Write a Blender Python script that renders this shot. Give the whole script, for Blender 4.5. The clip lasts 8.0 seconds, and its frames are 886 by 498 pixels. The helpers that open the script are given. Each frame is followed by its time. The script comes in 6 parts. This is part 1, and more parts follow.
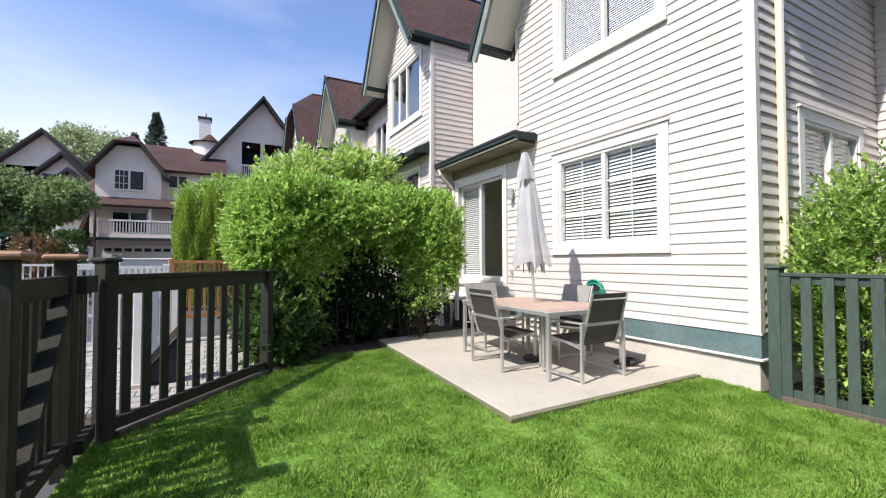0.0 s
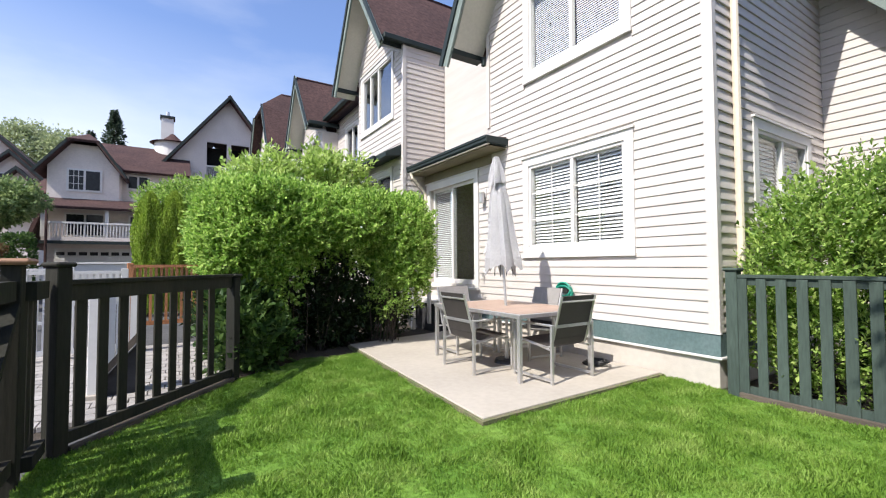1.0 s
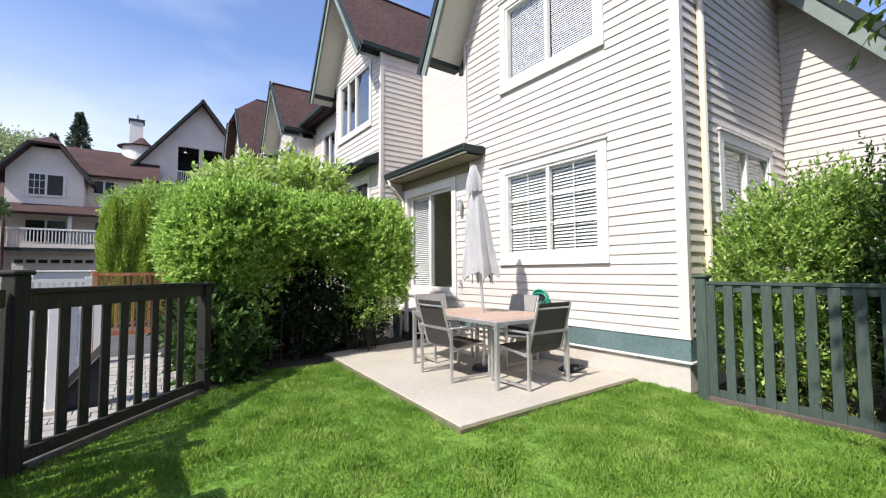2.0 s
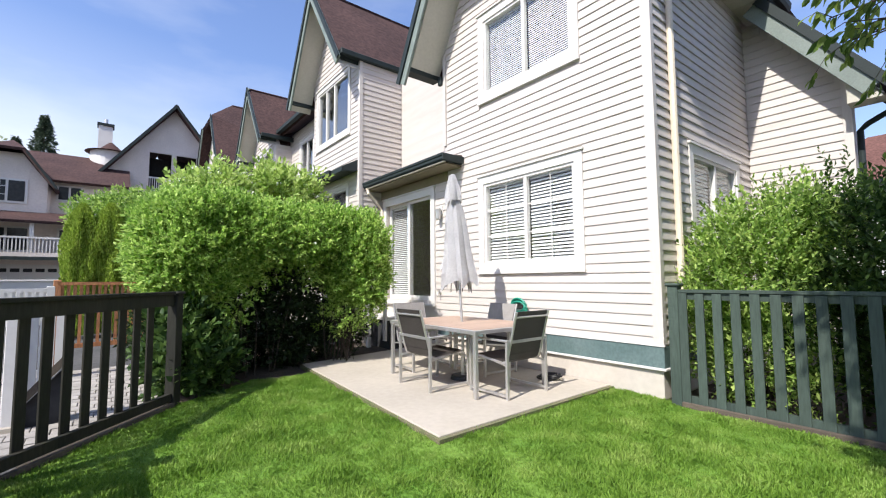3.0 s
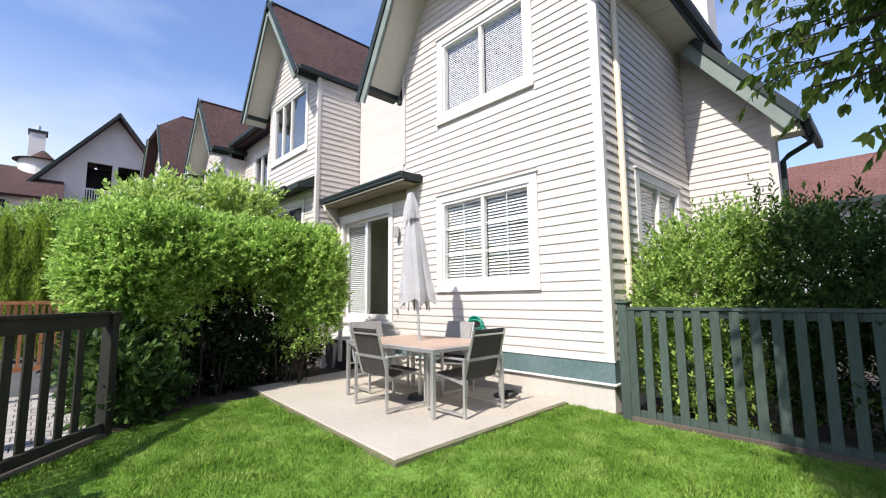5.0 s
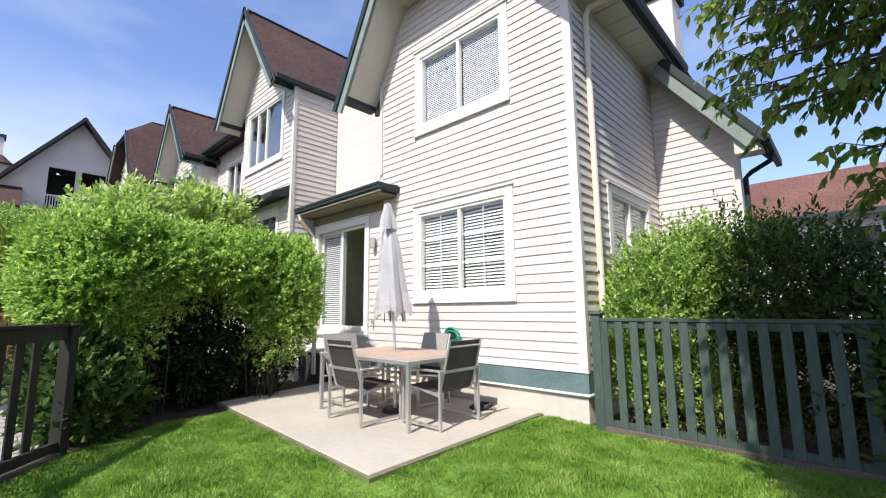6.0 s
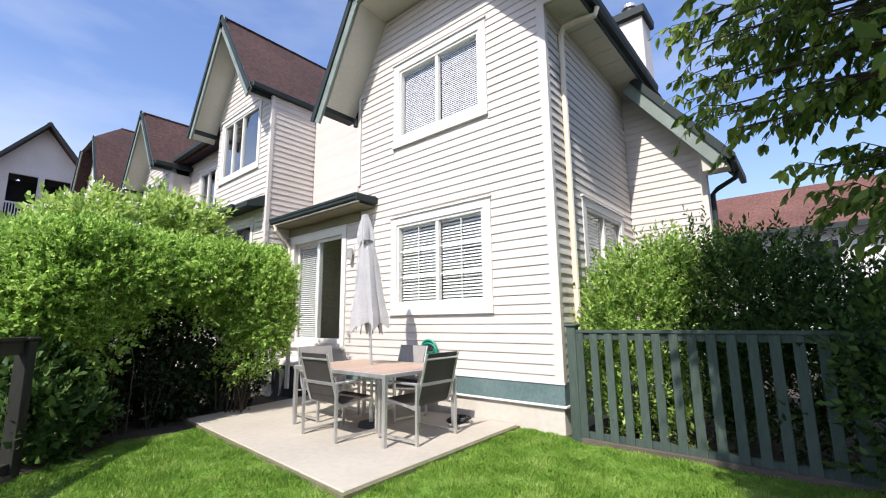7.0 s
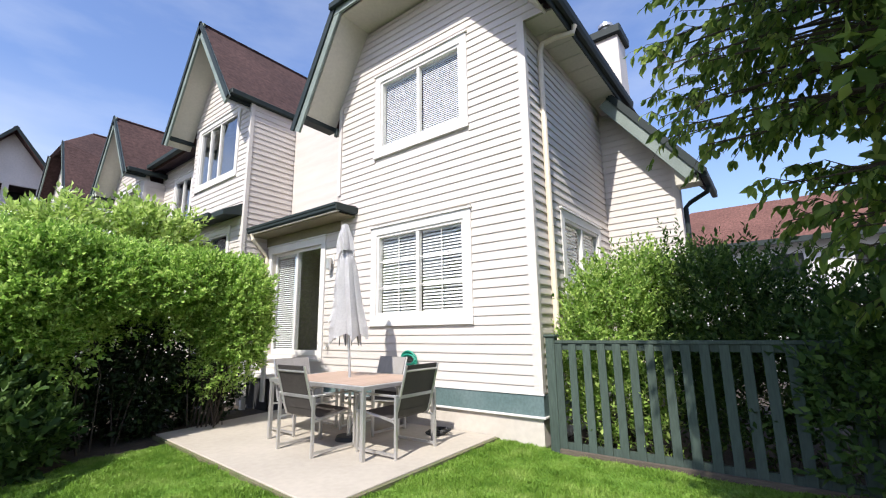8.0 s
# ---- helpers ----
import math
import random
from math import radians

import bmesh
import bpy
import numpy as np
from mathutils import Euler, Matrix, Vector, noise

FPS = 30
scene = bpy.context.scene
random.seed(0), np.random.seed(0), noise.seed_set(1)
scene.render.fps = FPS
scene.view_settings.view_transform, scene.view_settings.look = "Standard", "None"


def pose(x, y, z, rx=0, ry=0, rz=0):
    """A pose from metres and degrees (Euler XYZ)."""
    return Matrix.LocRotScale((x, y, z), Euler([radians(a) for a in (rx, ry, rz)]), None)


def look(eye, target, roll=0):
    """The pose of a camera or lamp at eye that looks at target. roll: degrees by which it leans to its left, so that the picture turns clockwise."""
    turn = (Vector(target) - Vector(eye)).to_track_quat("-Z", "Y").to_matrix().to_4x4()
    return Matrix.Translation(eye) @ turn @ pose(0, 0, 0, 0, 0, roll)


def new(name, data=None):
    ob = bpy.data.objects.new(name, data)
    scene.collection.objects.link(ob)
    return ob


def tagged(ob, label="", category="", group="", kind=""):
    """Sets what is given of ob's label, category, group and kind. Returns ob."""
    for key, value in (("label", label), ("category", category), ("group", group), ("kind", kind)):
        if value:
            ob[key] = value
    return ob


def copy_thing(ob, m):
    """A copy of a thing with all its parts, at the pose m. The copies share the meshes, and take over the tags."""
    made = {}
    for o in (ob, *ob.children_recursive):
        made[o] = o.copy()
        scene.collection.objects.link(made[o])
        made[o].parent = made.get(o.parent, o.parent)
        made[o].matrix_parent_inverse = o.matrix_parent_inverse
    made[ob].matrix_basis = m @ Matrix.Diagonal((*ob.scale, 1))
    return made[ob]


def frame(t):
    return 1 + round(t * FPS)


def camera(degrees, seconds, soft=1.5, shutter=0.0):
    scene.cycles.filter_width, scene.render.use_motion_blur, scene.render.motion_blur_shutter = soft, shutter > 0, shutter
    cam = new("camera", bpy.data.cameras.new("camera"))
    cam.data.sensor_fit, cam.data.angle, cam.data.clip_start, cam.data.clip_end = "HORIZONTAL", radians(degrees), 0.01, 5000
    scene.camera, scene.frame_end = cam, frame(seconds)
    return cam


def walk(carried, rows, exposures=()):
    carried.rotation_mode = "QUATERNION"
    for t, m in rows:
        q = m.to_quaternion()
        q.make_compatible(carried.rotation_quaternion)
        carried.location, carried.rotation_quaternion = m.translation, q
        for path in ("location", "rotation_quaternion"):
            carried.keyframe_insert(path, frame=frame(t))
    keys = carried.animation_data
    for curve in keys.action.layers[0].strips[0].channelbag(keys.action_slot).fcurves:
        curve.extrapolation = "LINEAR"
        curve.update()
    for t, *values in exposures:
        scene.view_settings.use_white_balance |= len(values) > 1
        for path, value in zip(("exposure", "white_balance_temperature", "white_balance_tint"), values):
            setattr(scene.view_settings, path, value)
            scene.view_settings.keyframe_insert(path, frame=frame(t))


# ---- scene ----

cam = camera(91.67, 8.0, soft=1.15)
EYE = (0.0, 0.0, 1.35)
# seconds, yaw, pitch, roll: a slow pan to the right that tilts up, from one standpoint
PATH = [(0, -28.44, 1.64, 0.06), (0.5, -30.50, 1.77, 0.16), (1, -32.16, 2.08, 0.25), (1.5, -33.67, 2.53, 0.30),
        (3, -37.95, 4.21, 0.41), (3.5, -39.31, 4.72, 0.46), (4, -40.64, 5.25, 0.47), (4.5, -42.04, 5.89, 0.53),
        (6, -46.68, 8.02, 0.55), (6.5, -48.24, 8.75, 0.62), (7, -49.65, 9.55, 0.64), (7.5, -51.00, 10.25, 0.67),
        (8, -52.28, 10.92, 0.78)]
walk(cam, [(t, pose(*EYE, 90 + p, r, y)) for t, y, p, r in PATH])

# ---------------------------------------------------------------- light
SUN = Vector((0.87, 0.22, -1.0)).normalized()          # the way the sunlight travels
world = bpy.data.worlds.new("sky")
scene.world = world
world.use_nodes = True
wn, wl = world.node_tree.nodes, world.node_tree.links
sky = wn.new("ShaderNodeTexSky")
sky.sky_type = "NISHITA"
sky.sun_disc = False
sky.sun_elevation = math.asin(-SUN.z)
sky.sun_rotation = math.atan2(-SUN.x, -SUN.y)
sky.air_density, sky.dust_density, sky.ozone_density = 1.4, 1.2, 3.0
# thin high cloud
wt = wn.new("ShaderNodeTexCoord")
wm = wn.new("ShaderNodeMapping")
wm.inputs["Scale"].default_value = (1.0, 1.0, 3.2)
cl = wn.new("ShaderNodeTexNoise")
cl.inputs["Scale"].default_value, cl.inputs["Detail"].default_value, cl.inputs["Roughness"].default_value = 1.7, 7, 0.55
cr = wn.new("ShaderNodeMapRange")
cr.inputs[1].default_value, cr.inputs[2].default_value, cr.inputs[4].default_value = 0.47, 0.88, 0.36
mixc = wn.new("ShaderNodeMix")
mixc.data_type = "RGBA"
mixc.inputs["B"].default_value = (6.6, 6.75, 6.9, 1)
wl.new(wt.outputs["Generated"], wm.inputs[0]), wl.new(wm.outputs[0], cl.inputs[0]), wl.new(cl.outputs[0], cr.inputs[0])
tint = wn.new("ShaderNodeMix")
tint.data_type, tint.blend_type = "RGBA", "MULTIPLY"
tint.inputs["Factor"].default_value, tint.inputs["B"].default_value = 1.0, (0.93, 0.935, 1.17, 1)
wl.new(sky.outputs[0], tint.inputs["A"])
hz = wn.new("ShaderNodeSeparateXYZ")
hr = wn.new("ShaderNodeMapRange")
hr.inputs[1].default_value, hr.inputs[2].default_value, hr.inputs[3].default_value, hr.inputs[4].default_value = 0.05, 0.44, 0.62, 0.0
hx = wn.new("ShaderNodeMapRange")
hx.inputs[1].default_value, hx.inputs[2].default_value, hx.inputs[3].default_value, hx.inputs[4].default_value = -0.1, 0.7, 1.0, 0.10
hp = wn.new("ShaderNodeMath")
hp.operation = "MULTIPLY"
hm = wn.new("ShaderNodeMath")
hm.operation, hm.use_clamp = "ADD", True
wl.new(wt.outputs["Generated"], hz.inputs[0]), wl.new(hz.outputs[2], hr.inputs[0])
wl.new(hz.outputs[0], hx.inputs[0]), wl.new(hx.outputs[0], hp.inputs[0]), wl.new(hr.outputs[0], hp.inputs[1])
wl.new(cr.outputs[0], hm.inputs[0]), wl.new(hp.outputs[0], hm.inputs[1])
wl.new(hm.outputs[0], mixc.inputs["Factor"]), wl.new(tint.outputs["Result"], mixc.inputs["A"])
wl.new(mixc.outputs["Result"], wn["Background"].inputs[0])
wn["Background"].inputs[1].default_value = 0.130
sun_data = bpy.data.lights.new("sun", "SUN")
sun_data.energy, sun_data.angle, sun_data.color = 4.8, radians(0.6), (1.0, 0.955, 0.885)
sun = new("sun", sun_data)
sun.matrix_world = look((0, 0, 30), Vector((0, 0, 30)) + SUN)
scene.view_settings.exposure = 0.58


# ---------------------------------------------------------------- materials
def mat(name, a, b=None, rough=0.7, scale=6.0, metal=0.0, bump=0.0, bscale=None, stretch=(1, 1, 1), fine=0.25, spec=0.5, rand=0.0, coat=0.0):
    """Noise-mixed paint: large patches between the colours a and b, fine grain, relief, and a change from piece to piece."""
    m = bpy.data.materials.new(name)
    m.use_nodes = True
    nd, ln = m.node_tree.nodes, m.node_tree.links
    bs = nd["Principled BSDF"]
    b = b or tuple(c * 0.85 for c in a)
    tc = nd.new("ShaderNodeTexCoord")
    mp = nd.new("ShaderNodeMapping")
    mp.inputs["Scale"].default_value = stretch
    ln.new(tc.outputs["Object"], mp.inputs[0])
    n1 = nd.new("ShaderNodeTexNoise")
    n1.inputs["Scale"].default_value, n1.inputs["Detail"].default_value = scale, 6
    ln.new(mp.outputs[0], n1.inputs[0])
    n2 = nd.new("ShaderNodeTexNoise")
    n2.inputs["Scale"].default_value, n2.inputs["Detail"].default_value = scale * 14, 4
    ln.new(mp.outputs[0], n2.inputs[0])
    r1 = nd.new("ShaderNodeMapRange")
    r1.inputs[1].default_value, r1.inputs[2].default_value = 0.32, 0.68
    ln.new(n1.outputs[0], r1.inputs[0])
    mx = nd.new("ShaderNodeMix")
    mx.data_type = "RGBA"
    mx.inputs["A"].default_value, mx.inputs["B"].default_value = (*a, 1), (*b, 1)
    ln.new(r1.outputs[0], mx.inputs["Factor"])
    r2 = nd.new("ShaderNodeMapRange")
    r2.inputs[1].default_value, r2.inputs[2].default_value = 0.3, 0.7
    r2.inputs[3].default_value, r2.inputs[4].default_value = 1 - fine, 1 + fine
    ln.new(n2.outputs[0], r2.inputs[0])
    last = r2.outputs[0]
    if rand:
        oi = nd.new("ShaderNodeObjectInfo")
        r3 = nd.new("ShaderNodeMapRange")
        r3.inputs[3].default_value, r3.inputs[4].default_value = 1 - rand, 1 + rand
        ln.new(oi.outputs["Random"], r3.inputs[0])
        mu = nd.new("ShaderNodeMath")
        mu.operation = "MULTIPLY"
        ln.new(r3.outputs[0], mu.inputs[0]), ln.new(last, mu.inputs[1])
        last = mu.outputs[0]
    sc = nd.new("ShaderNodeVectorMath")
    sc.operation = "SCALE"
    ln.new(mx.outputs["Result"], sc.inputs[0]), ln.new(last, sc.inputs["Scale"])
    ln.new(sc.outputs[0], bs.inputs["Base Color"])
    bs.inputs["Roughness"].default_value, bs.inputs["Metallic"].default_value = rough, metal
    bs.inputs["Specular IOR Level"].default_value = spec
    bs.inputs["Coat Weight"].default_value = coat
    if bump:
        n3 = nd.new("ShaderNodeTexNoise")
        n3.inputs["Scale"].default_value, n3.inputs["Detail"].default_value = bscale or scale * 8, 5
        ln.new(mp.outputs[0], n3.inputs[0])
        bp = nd.new("ShaderNodeBump")
        bp.inputs["Strength"].default_value, bp.inputs["Distance"].default_value = bump, 0.01
        ln.new(n3.outputs[0], bp.inputs["Height"]), ln.new(bp.outputs[0], bs.inputs["Normal"])
    return m


def leaf_mat(name, a, b, c, trans=0.35, rough=0.55, patch=0.0):
    """Leaves: three greens from leaf to leaf, partly translucent."""
    m = bpy.data.materials.new(name)
    m.use_nodes = True
    nd, ln = m.node_tree.nodes, m.node_tree.links
    bs, out = nd["Principled BSDF"], nd["Material Output"]
    ge = nd.new("ShaderNodeNewGeometry")
    cr = nd.new("ShaderNodeValToRGB")
    cr.color_ramp.elements[0].color, cr.color_ramp.elements[1].color = (*a, 1), (*c, 1)
    e = cr.color_ramp.elements.new(0.5)
    e.color = (*b, 1)
    pick = ge.outputs["Random Per Island"]
    if patch:
        tc = nd.new("ShaderNodeTexCoord")
        nz = nd.new("ShaderNodeTexNoise")
        nz.inputs["Scale"].default_value, nz.inputs["Detail"].default_value = 3.0, 7
        ln.new(tc.outputs["Object"], nz.inputs[0])
        mr = nd.new("ShaderNodeMapRange")
        mr.inputs[1].default_value, mr.inputs[2].default_value = 0.33, 0.67
        ln.new(nz.outputs[0], mr.inputs[0])
        mf = nd.new("ShaderNodeMix")
        mf.inputs["Factor"].default_value = patch
        ln.new(pick, mf.inputs["A"]), ln.new(mr.outputs[0], mf.inputs["B"])
        pick = mf.outputs["Result"]
    ln.new(pick, cr.inputs[0])
    ln.new(cr.outputs[0], bs.inputs["Base Color"])
    bs.inputs["Roughness"].default_value = rough
    bs.inputs["Specular IOR Level"].default_value = 0.22
    tr = nd.new("ShaderNodeBsdfTranslucent")
    hs = nd.new("ShaderNodeHueSaturation")
    hs.inputs["Value"].default_value = 1.5
    ln.new(cr.outputs[0], hs.inputs["Color"]), ln.new(hs.outputs[0], tr.inputs[0])
    mx = nd.new("ShaderNodeMixShader")
    mx.inputs[0].default_value = trans
    ln.new(bs.outputs[0], mx.inputs[1]), ln.new(tr.outputs[0], mx.inputs[2]), ln.new(mx.outputs[0], out.inputs[0])
    return m


def glass_mat(name, tint=(0.95, 0.97, 0.97), clear=0.95):
    m = bpy.data.materials.new(name)
    m.use_nodes = True
    nd, ln = m.node_tree.nodes, m.node_tree.links
    nd.remove(nd["Principled BSDF"])
    gl = nd.new("ShaderNodeBsdfGlossy")
    gl.inputs["Roughness"].default_value = 0.02
    tr = nd.new("ShaderNodeBsdfTransparent")
    tr.inputs[0].default_value = (*tint, 1)
    lw = nd.new("ShaderNodeLayerWeight")
    pw = nd.new("ShaderNodeMath")
    pw.operation = "POWER"
    pw.inputs[1].default_value = 4.0
    ln.new(lw.outputs["Facing"], pw.inputs[0])
    ad = nd.new("ShaderNodeMath")
    ad.operation = "MULTIPLY_ADD"
    ad.inputs[1].default_value, ad.inputs[2].default_value = 0.6, 1 - clear
    ln.new(pw.outputs[0], ad.inputs[0])
    mx = nd.new("ShaderNodeMixShader")
    ln.new(ad.outputs[0], mx.inputs[0]), ln.new(tr.outputs[0], mx.inputs[1]), ln.new(gl.outputs[0], mx.inputs[2])
    ln.new(mx.outputs[0], nd["Material Output"].inputs[0])
    return m


def shingle_mat(name, a, b, course=0.14):
    """Asphalt shingles: courses and tabs as brick relief on the slope, with weathered patches."""
    m = mat(name, a, b, rough=0.95, scale=0.8, fine=0.3, spec=0.2)
    nd, ln = m.node_tree.nodes, m.node_tree.links
    tc = nd.new("ShaderNodeTexCoord")
    sp = nd.new("ShaderNodeSeparateXYZ")
    ln.new(tc.outputs["Object"], sp.inputs[0])
    wv = nd.new("ShaderNodeMath")
    wv.operation = "FRACT"
    dv = nd.new("ShaderNodeMath")
    dv.operation = "DIVIDE"
    dv.inputs[1].default_value = course
    ln.new(sp.outputs[2], dv.inputs[0]), ln.new(dv.outputs[0], wv.inputs[0])
    bp = nd.new("ShaderNodeBump")
    bp.inputs["Strength"].default_value, bp.inputs["Distance"].default_value = 0.9, 0.03
    bp.invert = True
    ln.new(wv.outputs[0], bp.inputs["Height"]), ln.new(bp.outputs[0], nd["Principled BSDF"].inputs["Normal"])
    return m


